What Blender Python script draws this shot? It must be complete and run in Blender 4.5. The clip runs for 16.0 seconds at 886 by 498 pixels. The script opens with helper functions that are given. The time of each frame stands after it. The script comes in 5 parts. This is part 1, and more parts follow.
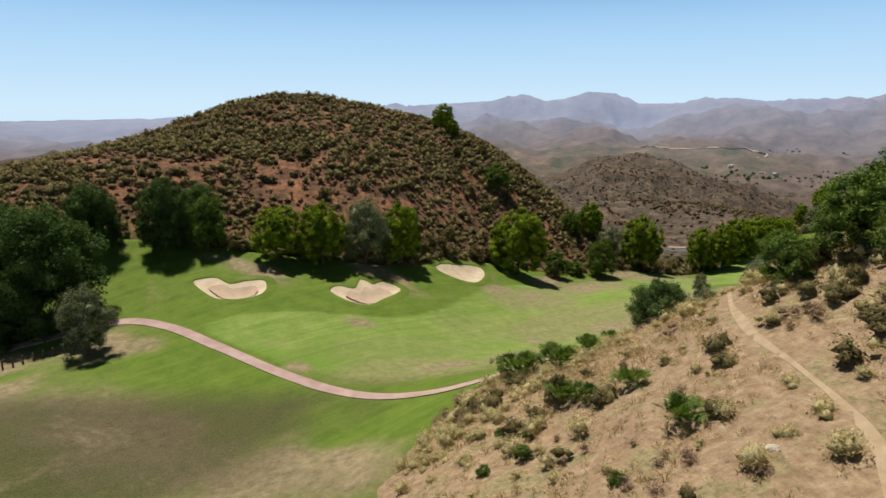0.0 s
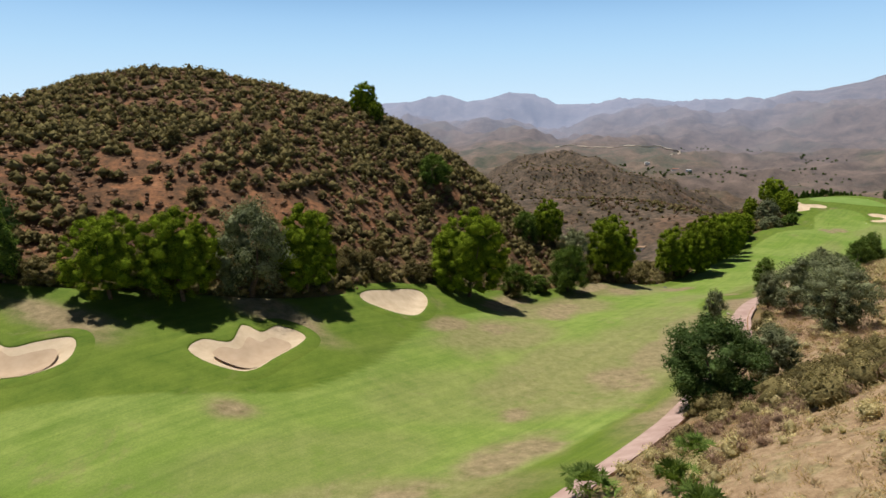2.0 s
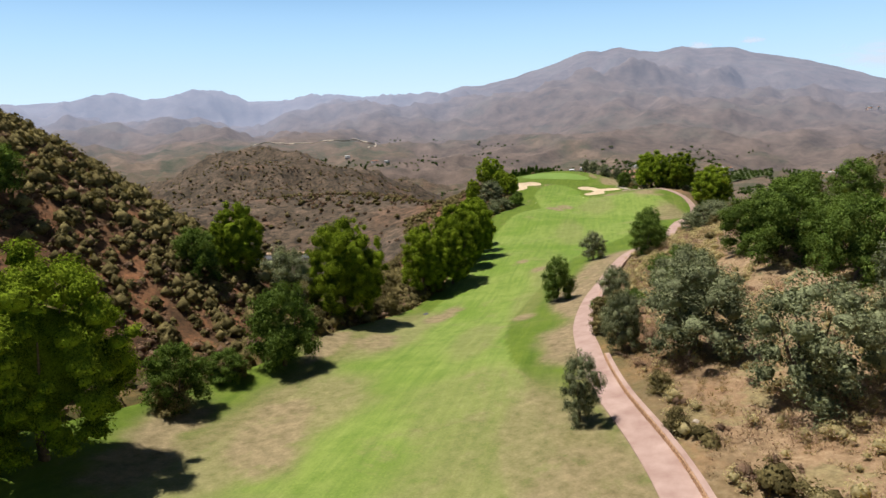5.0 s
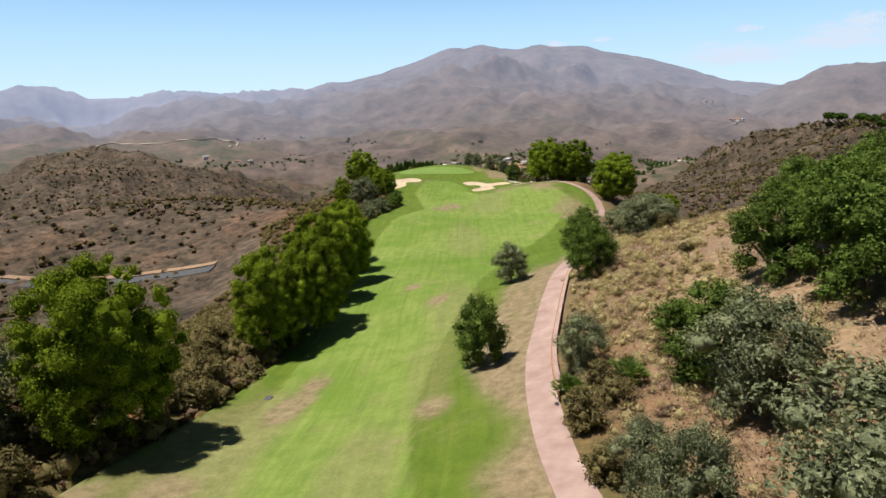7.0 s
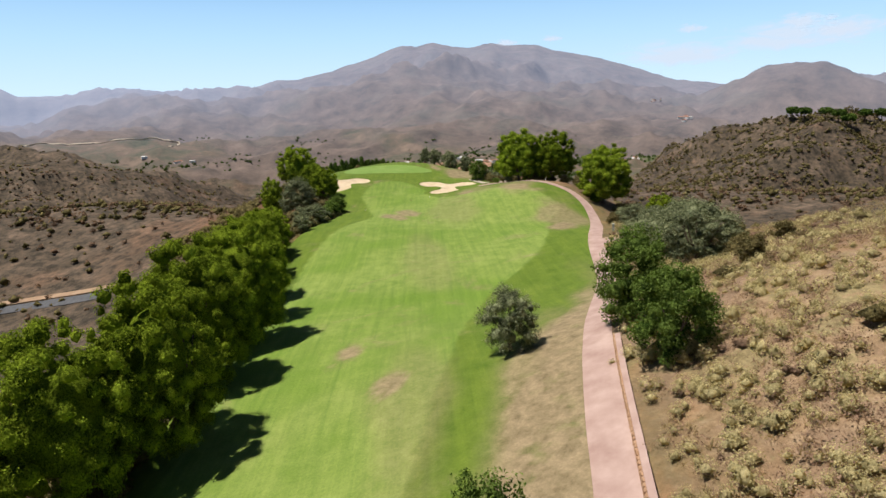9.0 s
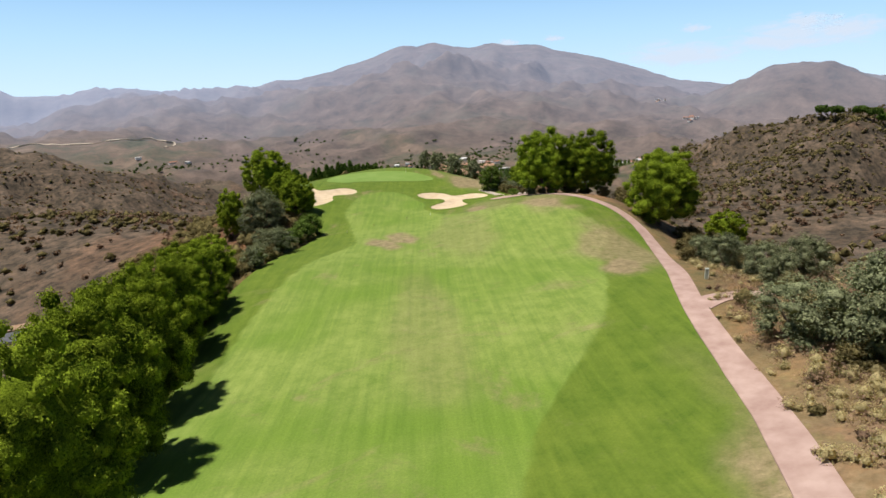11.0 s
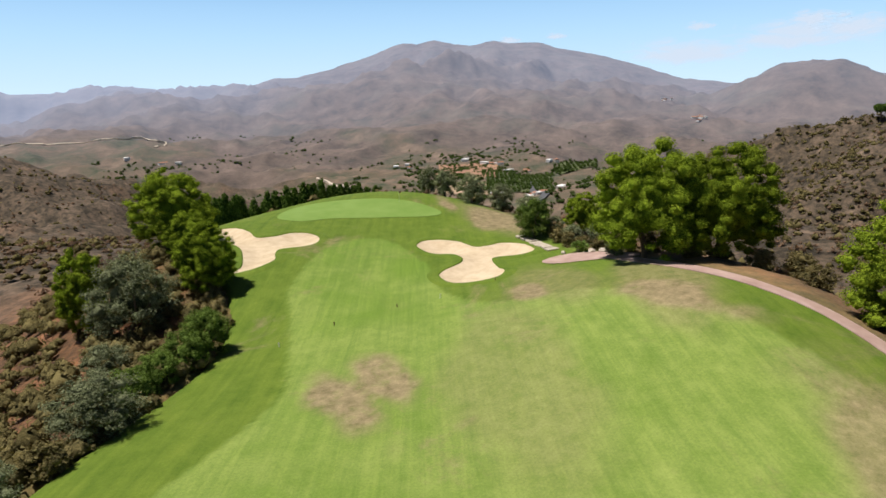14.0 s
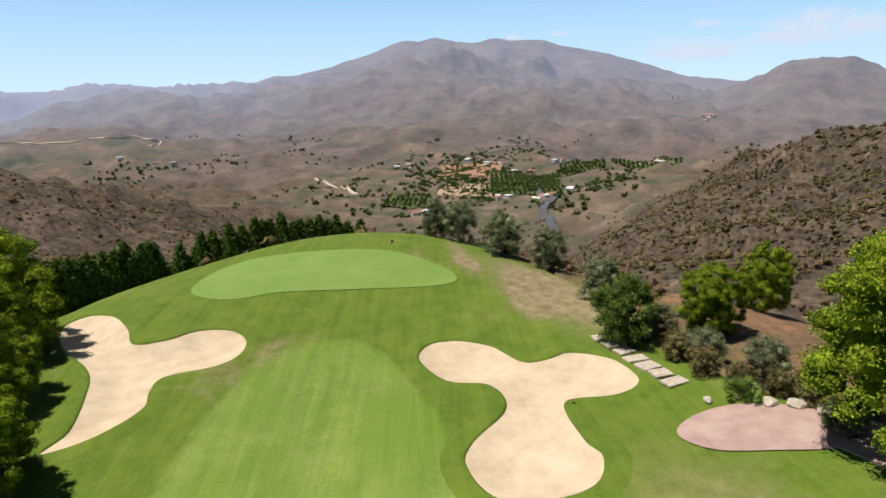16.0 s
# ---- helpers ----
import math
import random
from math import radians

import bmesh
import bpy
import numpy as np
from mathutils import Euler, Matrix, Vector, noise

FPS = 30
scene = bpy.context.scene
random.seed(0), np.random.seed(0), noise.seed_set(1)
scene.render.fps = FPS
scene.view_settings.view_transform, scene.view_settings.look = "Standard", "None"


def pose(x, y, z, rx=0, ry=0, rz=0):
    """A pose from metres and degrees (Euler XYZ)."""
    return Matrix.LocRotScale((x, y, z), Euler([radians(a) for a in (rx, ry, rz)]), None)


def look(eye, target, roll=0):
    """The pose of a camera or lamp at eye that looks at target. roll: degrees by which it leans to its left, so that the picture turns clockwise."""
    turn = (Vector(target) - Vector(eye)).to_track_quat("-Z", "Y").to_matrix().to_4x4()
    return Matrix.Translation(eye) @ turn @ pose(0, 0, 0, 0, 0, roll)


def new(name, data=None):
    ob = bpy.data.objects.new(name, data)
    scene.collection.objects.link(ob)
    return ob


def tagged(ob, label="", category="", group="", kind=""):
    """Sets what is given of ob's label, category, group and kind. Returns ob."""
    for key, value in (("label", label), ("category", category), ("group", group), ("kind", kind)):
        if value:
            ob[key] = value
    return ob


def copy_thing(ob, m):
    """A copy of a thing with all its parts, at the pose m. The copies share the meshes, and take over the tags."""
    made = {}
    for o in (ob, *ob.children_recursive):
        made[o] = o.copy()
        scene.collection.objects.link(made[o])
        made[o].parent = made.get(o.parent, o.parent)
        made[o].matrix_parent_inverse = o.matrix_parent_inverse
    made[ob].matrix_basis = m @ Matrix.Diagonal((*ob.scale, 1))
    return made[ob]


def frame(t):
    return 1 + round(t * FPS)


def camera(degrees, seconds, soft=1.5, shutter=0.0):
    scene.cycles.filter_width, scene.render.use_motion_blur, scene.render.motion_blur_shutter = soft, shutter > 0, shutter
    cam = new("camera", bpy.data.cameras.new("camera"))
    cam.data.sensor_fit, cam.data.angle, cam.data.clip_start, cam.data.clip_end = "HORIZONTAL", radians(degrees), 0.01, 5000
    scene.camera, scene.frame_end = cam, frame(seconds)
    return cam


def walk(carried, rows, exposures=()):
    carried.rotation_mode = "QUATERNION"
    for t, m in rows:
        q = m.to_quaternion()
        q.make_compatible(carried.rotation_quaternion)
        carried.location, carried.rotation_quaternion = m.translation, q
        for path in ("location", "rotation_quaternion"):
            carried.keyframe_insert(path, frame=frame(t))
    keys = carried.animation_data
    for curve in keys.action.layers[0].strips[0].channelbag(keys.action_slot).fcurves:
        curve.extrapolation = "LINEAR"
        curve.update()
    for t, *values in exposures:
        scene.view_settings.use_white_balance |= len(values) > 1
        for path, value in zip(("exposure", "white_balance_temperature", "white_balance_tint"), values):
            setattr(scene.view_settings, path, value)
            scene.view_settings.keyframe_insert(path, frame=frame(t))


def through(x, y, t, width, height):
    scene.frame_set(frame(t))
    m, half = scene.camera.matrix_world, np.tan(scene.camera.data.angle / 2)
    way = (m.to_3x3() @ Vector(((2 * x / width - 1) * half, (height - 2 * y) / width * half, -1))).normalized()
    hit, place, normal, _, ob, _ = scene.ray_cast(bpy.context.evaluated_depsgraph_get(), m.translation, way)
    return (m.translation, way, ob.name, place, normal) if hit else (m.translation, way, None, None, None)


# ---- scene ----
cam = camera(72.0, 16.0)
METRES, EYE, TILT, LEAN, TURN = 320.0, 0.0, -13.0, 0.0, 0.0
ROWS = [
    (0.0, 0.0, 0.0, 0.0, -0.0, -0.0, 0.0),
    (0.5, -0.0004, 0.0282, 0.0017, -0.1, 0.05, -0.03),
    (1.0, -0.001, 0.0585, 0.0039, -1.04, 0.13, 0.18),
    (1.5, -0.0014, 0.0873, 0.006, -2.72, 0.17, 0.6),
    (2.0, -0.0002, 0.1166, 0.0081, -7.01, 0.04, 1.77),
    (2.5, 0.0041, 0.1479, 0.0103, -12.46, -0.23, 3.23),
    (3.0, 0.0109, 0.1764, 0.0122, -17.31, -0.57, 4.53),
    (3.5, 0.0205, 0.2061, 0.0146, -21.79, -0.98, 5.67),
    (4.0, 0.0317, 0.2337, 0.0171, -25.88, -1.44, 6.73),
    (4.5, 0.0452, 0.2611, 0.0192, -29.74, -2.0, 7.68),
    (5.0, 0.0617, 0.2895, 0.0214, -33.82, -2.62, 8.62),
    (7.5, 0.1586, 0.406, 0.0281, -47.88, -5.38, 11.2),
    (8.0, 0.1791, 0.4258, 0.0286, -49.56, -5.74, 11.43),
    (8.5, 0.2001, 0.4452, 0.0297, -50.21, -5.83, 11.51),
    (9.0, 0.2232, 0.466, 0.0314, -50.23, -5.85, 11.49),
    (11.5, 0.3358, 0.5607, 0.0441, -50.14, -5.78, 11.44),
    (12.0, 0.3587, 0.5803, 0.0472, -50.14, -5.81, 11.42),
    (12.5, 0.3846, 0.6025, 0.0512, -50.14, -5.82, 11.4),
    (13.0, 0.4096, 0.6239, 0.0558, -50.14, -5.82, 11.4),
    (13.5, 0.435, 0.6461, 0.0605, -50.14, -5.81, 11.38),
    (14.0, 0.4624, 0.6701, 0.0659, -50.14, -5.89, 11.36),
    (14.5, 0.4883, 0.6923, 0.0708, -50.12, -5.94, 11.32),
    (15.0, 0.5142, 0.7147, 0.0757, -50.09, -5.97, 11.31),
    (15.5, 0.5423, 0.7387, 0.081, -50.05, -6.0, 11.32),
    (16.0, 0.568, 0.761, 0.0861, -50.01, -6.04, 11.33),
]
walk(cam, [(t, pose(0, 0, EYE, TILT, LEAN, TURN) @ pose(METRES * x, METRES * y, METRES * z, 90 + pitch, roll, yaw)) for t, x, y, z, yaw, pitch, roll in ROWS], exposures=((0, 0.12, 6200, 13), (2.5, 0.17, 6200, 13), (5, 0.28, 6200, 13), (10, 0.28, 6200, 13), (16, 0.23, 6200, 13)))

# ---------------------------------------------------------------- light
SUN_AZ, SUN_EL = -38.0, 69.0          # degrees east of +y, degrees up
sx, sy, sz = (math.sin(radians(SUN_AZ)) * math.cos(radians(SUN_EL)), math.cos(radians(SUN_AZ)) * math.cos(radians(SUN_EL)), math.sin(radians(SUN_EL)))
sun = new("sun", bpy.data.lights.new("sun", "SUN"))
sun.data.energy, sun.data.angle, sun.data.color = 5.0, radians(0.55), (1.0, 0.95, 0.87)
sun.matrix_world = look((sx * 400, sy * 400, sz * 400), (0, 0, 0))

world = bpy.data.worlds.new("sky")
scene.world = world
world.use_nodes = True
wn = world.node_tree
sky = wn.nodes.new("ShaderNodeTexSky")
sky.sky_type, sky.sun_disc = "NISHITA", False
sky.sun_elevation, sky.sun_rotation = radians(SUN_EL), radians(SUN_AZ)
sky.altitude, sky.air_density, sky.dust_density, sky.ozone_density = 300, 1.0, 0.3, 2.0
# summer haze: white at the horizon, pale blue above it, gone by twenty degrees up
tex = wn.nodes.new("ShaderNodeTexCoord")
split = wn.nodes.new("ShaderNodeSeparateXYZ")
wn.links.new(tex.outputs["Generated"], split.inputs[0])
tone = wn.nodes.new("ShaderNodeValToRGB")
tone.color_ramp.elements.new(0.45)
for e, c in zip(tone.color_ramp.elements, ((0.70, 0.90, 1.0), (0.50, 0.76, 0.96), (0.26, 0.52, 0.84))):
    e.color = (*c, 1)
lift = wn.nodes.new("ShaderNodeMapRange")
lift.inputs[1].default_value, lift.inputs[2].default_value = 0.0, 0.20
wn.links.new(split.outputs["Z"], lift.inputs[0])
wn.links.new(lift.outputs[0], tone.inputs[0])
gain = wn.nodes.new("ShaderNodeVectorMath")
gain.operation = "SCALE"
gain.inputs["Scale"].default_value = 33.5
wn.links.new(tone.outputs[0], gain.inputs[0])
veil = wn.nodes.new("ShaderNodeMapRange")
veil.interpolation_type = "SMOOTHSTEP"
for k, v in ((1, 0.12), (2, 0.34), (3, 0.95), (4, 0.0)):
    veil.inputs[k].default_value = v
wn.links.new(split.outputs["Z"], veil.inputs[0])
haze = wn.nodes.new("ShaderNodeMix")
haze.data_type = "RGBA"
wn.links.new(veil.outputs[0], haze.inputs[0])
wn.links.new(sky.outputs[0], haze.inputs[6])
wn.links.new(gain.outputs[0], haze.inputs[7])
wn.links.new(haze.outputs[2], wn.nodes["Background"].inputs[0])
wn.nodes["Background"].inputs[1].default_value = 0.0265

# ---------------------------------------------------------------- materials
def ramp(nt, fac, stops):
    r = nt.nodes.new("ShaderNodeValToRGB")
    while len(r.color_ramp.elements) < len(stops):
        r.color_ramp.elements.new(0.5)
    for e, (p, c) in zip(r.color_ramp.elements, stops):
        e.position, e.color = p, (*c, 1)
    nt.links.new(fac, r.inputs[0])
    return r.outputs[0]


def noise_node(nt, scale, detail=4, rough=0.55, vec=None, distortion=0.0):
    n = nt.nodes.new("ShaderNodeTexNoise")
    n.inputs["Scale"].default_value, n.inputs["Detail"].default_value, n.inputs["Roughness"].default_value = scale, detail, rough
    n.inputs["Distortion"].default_value = distortion
    if vec:
        nt.links.new(vec, n.inputs["Vector"])
    return n.outputs["Fac"]


def mix(nt, fac, a, b, mode="MIX"):
    m = nt.nodes.new("ShaderNodeMix")
    m.data_type, m.blend_type = "RGBA", mode
    for sock, v in ((m.inputs[0], fac), (m.inputs[6], a), (m.inputs[7], b)):
        if isinstance(v, (int, float)):
            sock.default_value = v
        elif isinstance(v, tuple):
            sock.default_value = (*v, 1)
        else:
            nt.links.new(v, sock)
    return m.outputs[2]


def step(nt, v, lo, hi):
    m = nt.nodes.new("ShaderNodeMapRange")
    m.interpolation_type = "SMOOTHSTEP"
    m.inputs[1].default_value, m.inputs[2].default_value = lo, hi
    nt.links.new(v, m.inputs[0])
    return m.outputs[0]


def math_node(nt, op, a, b):
    m = nt.nodes.new("ShaderNodeMath")
    m.operation = op
    for sock, v in zip(m.inputs, (a, b)):
        if isinstance(v, (int, float)):
            sock.default_value = v
        else:
            nt.links.new(v, sock)
    return m.outputs[0]


def base_material(name, rough=0.9):
    m = bpy.data.materials.new(name)
    m.use_nodes = True
    p = m.node_tree.nodes["Principled BSDF"]
    p.inputs["Roughness"].default_value = rough
    p.inputs["Specular IOR Level"].default_value = 0.2
    return m, m.node_tree, p


def attr(nt, name):
    a = nt.nodes.new("ShaderNodeAttribute")
    a.attribute_name = name
    return a


def place_vec(nt):
    g = nt.nodes.new("ShaderNodeNewGeometry")
    return g.outputs["Position"]


def bump(nt, p, h, strength=0.4, dist=0.1):
    b = nt.nodes.new("ShaderNodeBump")
    b.inputs["Strength"].default_value, b.inputs["Distance"].default_value = strength, dist
    nt.links.new(h, b.inputs["Height"])
    nt.links.new(b.outputs[0], p.inputs["Normal"])


def plain(name, c1, c2, scale, rough=0.85, metal=0.0, bumps=0.3):
    m, nt, p = base_material(name, rough)
    v = place_vec(nt)
    n = noise_node(nt, scale, 5, 0.6, v)
    c = ramp(nt, n, ((0.3, c1), (0.7, c2)))
    nt.links.new(c, p.inputs["Base Color"])
    p.inputs["Metallic"].default_value = metal
    bump(nt, p, n, bumps, 0.05)
    return m


def foliage(name, dark, light, through=0.3, tint=(1.3, 1.35, 0.6), grain=9.0):
    """Leaves: colour varies from leaf to leaf and from plant to plant, and some light passes through."""
    m = bpy.data.materials.new(name)
    m.use_nodes = True
    nt = m.node_tree
    nt.nodes.remove(nt.nodes["Principled BSDF"])
    g = nt.nodes.new("ShaderNodeNewGeometry")
    o = nt.nodes.new("ShaderNodeObjectInfo")
    n = noise_node(nt, 0.9, 3, 0.5, g.outputs["Position"])
    fine = noise_node(nt, grain, 3, 0.75, g.outputs["Position"])
    f = math_node(nt, "ADD", math_node(nt, "MULTIPLY", g.outputs["Random Per Island"], 0.42), math_node(nt, "MULTIPLY", n, 0.45))
    f = math_node(nt, "ADD", f, math_node(nt, "MULTIPLY", math_node(nt, "SUBTRACT", fine, 0.5), 1.1))
    f = math_node(nt, "ADD", f, 0.06)
    c = ramp(nt, f, ((0.22, dark), (0.80, light)))
    k = math_node(nt, "ADD", math_node(nt, "MULTIPLY", o.outputs["Random"], 0.3), 0.85)
    mul = nt.nodes.new("ShaderNodeVectorMath")
    mul.operation = "SCALE"
    nt.links.new(c, mul.inputs[0])
    nt.links.new(k, mul.inputs["Scale"])
    d, t = nt.nodes.new("ShaderNodeBsdfDiffuse"), nt.nodes.new("ShaderNodeBsdfTranslucent")
    nt.links.new(mul.outputs[0], d.inputs[0])
    b = nt.nodes.new("ShaderNodeBump")
    b.inputs["Strength"].default_value, b.inputs["Distance"].default_value = 0.9, 0.6 / grain
    nt.links.new(fine, b.inputs["Height"])
    nt.links.new(b.outputs[0], d.inputs["Normal"])
    tc = mix(nt, 1.0, mul.outputs[0], tint, "MULTIPLY")
    nt.links.new(tc, t.inputs[0])
    s = nt.nodes.new("ShaderNodeMixShader")
    s.inputs[0].default_value = through
    nt.links.new(d.outputs[0], s.inputs[1])
    nt.links.new(t.outputs[0], s.inputs[2])
    nt.links.new(s.outputs[0], nt.nodes["Material Output"].inputs[0])
    return m


def make_ground():
    """Dry hill ground: red earth, straw, grey-brown scrub litter; the cover attribute says which lies where."""
    m, nt, p = base_material("hill_ground", 0.95)
    v = place_vec(nt)
    a = attr(nt, "cover")
    sep = nt.nodes.new("ShaderNodeSeparateColor")
    nt.links.new(a.outputs["Color"], sep.inputs[0])
    straw, grass, far = sep.outputs[0], sep.outputs[1], sep.outputs[2]
    big, mid, fine = noise_node(nt, 0.02, 5, 0.6, v), noise_node(nt, 0.16, 6, 0.65, v), noise_node(nt, 1.4, 5, 0.65, v)
    earth = ramp(nt, mid, ((0.34, (0.070, 0.042, 0.020)), (0.48, (0.135, 0.075, 0.036)), (0.60, (0.225, 0.112, 0.052)), (0.78, (0.31, 0.175, 0.090))))
    dry = ramp(nt, fine, ((0.25, (0.155, 0.100, 0.052)), (0.5, (0.285, 0.192, 0.103)), (0.75, (0.43, 0.315, 0.185))))
    dry = mix(nt, math_node(nt, "MULTIPLY", step(nt, mid, 0.5, 0.72), 0.6), dry, (0.25, 0.150, 0.080))
    heather = ramp(nt, noise_node(nt, 2.6, 5, 0.75, v), ((0.35, (0.125, 0.080, 0.050)), (0.65, (0.31, 0.210, 0.135))))
    where = nt.nodes.new("ShaderNodeSeparateXYZ")
    nt.links.new(v, where.inputs[0])
    upper = math_node(nt, "ADD", math_node(nt, "MULTIPLY", step(nt, where.outputs[0], 60, 125), 0.6), 0.12)
    dry = mix(nt, math_node(nt, "MULTIPLY", step(nt, noise_node(nt, 0.11, 6, 0.72, v, 0.5), 0.45, 0.56), upper), dry, heather)
    khaki = ramp(nt, noise_node(nt, 2.2, 5, 0.75, v), ((0.35, (0.120, 0.100, 0.042)), (0.65, (0.33, 0.275, 0.125))))
    dry = mix(nt, math_node(nt, "MULTIPLY", step(nt, noise_node(nt, 0.23, 6, 0.72, v, 0.3), 0.52, 0.60), 0.75), dry, khaki)
    green = ramp(nt, mid, ((0.3, (0.075, 0.11, 0.022)), (0.7, (0.17, 0.17, 0.055))))
    spots = noise_node(nt, 0.055, 9, 0.78, v)
    hill = ramp(nt, spots, ((0.36, (0.036, 0.029, 0.019)), (0.46, (0.074, 0.056, 0.037)), (0.56, (0.110, 0.081, 0.055)), (0.70, (0.18, 0.132, 0.093))))
    hill = mix(nt, math_node(nt, "MULTIPLY", step(nt, big, 0.56, 0.68), 0.45), hill, (0.18, 0.108, 0.066))
    hill = mix(nt, 1.0, hill, ramp(nt, noise_node(nt, 0.28, 5, 0.7, v), ((0.38, (0.42, 0.45, 0.42)), (0.52, (1.0, 0.98, 0.95)), (0.66, (1.45, 1.35, 1.25)))), "MULTIPLY")
    land_use = ramp(nt, noise_node(nt, 0.02, 8, 0.7, v), ((0.34, (0.045, 0.058, 0.030)), (0.45, (0.095, 0.085, 0.053)), (0.54, (0.135, 0.098, 0.066)), (0.64, (0.20, 0.145, 0.098))))
    hill = mix(nt, straw, hill, land_use)
    fr = mix(nt, 1.0, earth, ramp(nt, noise_node(nt, 0.9, 6, 0.78, v), ((0.36, (0.42, 0.44, 0.44)), (0.50, (0.95, 0.88, 0.85)), (0.68, (1.55, 1.35, 1.2)))), "MULTIPLY")
    c = mix(nt, straw, fr, dry)
    c = mix(nt, grass, c, green)
    c = mix(nt, far, c, hill)
    nt.links.new(c, p.inputs["Base Color"])
    bump(nt, p, math_node(nt, "ADD", fine, math_node(nt, "MULTIPLY", spots, 2.0)), 0.7, 0.25)
    return m


def make_turf():
    """Mown grass: pale where cut short, deep green where rough, straw where dried out."""
    m, nt, p = base_material("turf", 0.9)
    v = place_vec(nt)
    a = attr(nt, "cover")
    sep = nt.nodes.new("ShaderNodeSeparateColor")
    nt.links.new(a.outputs["Color"], sep.inputs[0])
    big, mid, fine = noise_node(nt, 0.05, 5, 0.6, v), noise_node(nt, 0.35, 6, 0.7, v), noise_node(nt, 5.0, 4, 0.7, v)
    rough = ramp(nt, mid, ((0.3, (0.078, 0.128, 0.009)), (0.7, (0.130, 0.178, 0.019))))
    mown = ramp(nt, mid, ((0.28, (0.126, 0.192, 0.026)), (0.72, (0.225, 0.282, 0.062))))
    mown = mix(nt, step(nt, big, 0.45, 0.7), mown, (0.126, 0.202, 0.022))
    straw = ramp(nt, noise_node(nt, 0.9, 6, 0.7, v), ((0.32, (0.150, 0.113, 0.058)), (0.68, (0.325, 0.245, 0.142))))
    c = mix(nt, sep.outputs[0], rough, mown)
    mp = nt.nodes.new("ShaderNodeMapping")
    mp.inputs["Scale"].default_value = (0.055, 1.1, 0.3)
    turn = nt.nodes.new("ShaderNodeMapping")
    turn.inputs["Rotation"].default_value = (0, 0, radians(-41))
    nt.links.new(v, turn.inputs["Vector"])
    nt.links.new(turn.outputs[0], mp.inputs["Vector"])
    streak = noise_node(nt, 1.0, 5, 0.65, mp.outputs[0], 0.4)
    c = mix(nt, 1.0, c, ramp(nt, streak, ((0.25, (0.75, 0.82, 0.72)), (0.75, (1.22, 1.15, 1.25)))), "MULTIPLY")
    worn = math_node(nt, "MULTIPLY", sep.outputs[1], math_node(nt, "ADD", math_node(nt, "MULTIPLY", step(nt, mid, 0.2, 0.48), 0.55), math_node(nt, "MULTIPLY", sep.outputs[1], 0.45)))
    c = mix(nt, worn, c, straw)
    worn2 = ramp(nt, fine, ((0.3, (0.040, 0.034, 0.014)), (0.7, (0.085, 0.070, 0.030))))
    c = mix(nt, math_node(nt, "MULTIPLY", sep.outputs[2], 0.8), c, worn2)
    patch = math_node(nt, "MULTIPLY", step(nt, noise_node(nt, 0.09, 7, 0.72, v, 0.6), 0.55, 0.72), 0.5)
    c = mix(nt, patch, c, straw)
    c = mix(nt, 1.0, c, ramp(nt, fine, ((0.2, (0.78, 0.8, 0.75)), (0.8, (1.2, 1.18, 1.15)))), "MULTIPLY")
    nt.links.new(c, p.inputs["Base Color"])
    bump(nt, p, math_node(nt, "ADD", fine, mid), 0.5, 0.06)
    return m


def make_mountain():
    """Far slopes: grey-violet scrub and rock; haze painted in, paler, bluer and glowing with distance."""
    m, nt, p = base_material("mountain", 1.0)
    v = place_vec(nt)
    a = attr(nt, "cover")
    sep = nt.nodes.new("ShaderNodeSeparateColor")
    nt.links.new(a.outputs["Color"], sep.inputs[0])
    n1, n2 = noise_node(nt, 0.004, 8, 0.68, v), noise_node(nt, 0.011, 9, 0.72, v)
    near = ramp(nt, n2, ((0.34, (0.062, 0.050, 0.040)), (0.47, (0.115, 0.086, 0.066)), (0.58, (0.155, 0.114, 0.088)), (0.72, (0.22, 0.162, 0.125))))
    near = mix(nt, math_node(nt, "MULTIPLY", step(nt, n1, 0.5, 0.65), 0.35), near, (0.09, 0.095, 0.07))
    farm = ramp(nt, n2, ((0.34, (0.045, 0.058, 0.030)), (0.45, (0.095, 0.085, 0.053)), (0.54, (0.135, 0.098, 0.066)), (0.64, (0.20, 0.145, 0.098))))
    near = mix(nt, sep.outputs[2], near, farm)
    # aerial haze put into the surface: bluer base colour here, blue emission below
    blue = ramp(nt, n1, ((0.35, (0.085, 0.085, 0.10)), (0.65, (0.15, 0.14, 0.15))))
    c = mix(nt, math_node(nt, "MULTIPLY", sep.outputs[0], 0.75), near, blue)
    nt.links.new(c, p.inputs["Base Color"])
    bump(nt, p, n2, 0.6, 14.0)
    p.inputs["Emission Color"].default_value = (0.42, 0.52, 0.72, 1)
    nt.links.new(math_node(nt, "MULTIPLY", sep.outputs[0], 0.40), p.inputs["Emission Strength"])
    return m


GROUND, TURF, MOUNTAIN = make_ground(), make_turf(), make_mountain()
SAND = plain("bunker_sand", (0.46, 0.35, 0.22), (0.60, 0.48, 0.32), 0.6, 0.95)
DARK_SAND = plain("raked_sand", (0.40, 0.29, 0.18), (0.47, 0.35, 0.23), 0.9, 0.95)
GREEN = plain("putting_green", (0.140, 0.225, 0.036), (0.180, 0.265, 0.056), 0.22, 0.85, 0, 0.1)
PAVING = plain("pink_concrete", (0.31, 0.20, 0.16), (0.45, 0.32, 0.26), 0.5, 0.85)
STONE = plain("pale_stone", (0.33, 0.27, 0.20), (0.55, 0.47, 0.37), 2.5, 0.9)
WALLSTONE = plain("orange_stone", (0.30, 0.17, 0.09), (0.46, 0.29, 0.17), 3.0, 0.9)
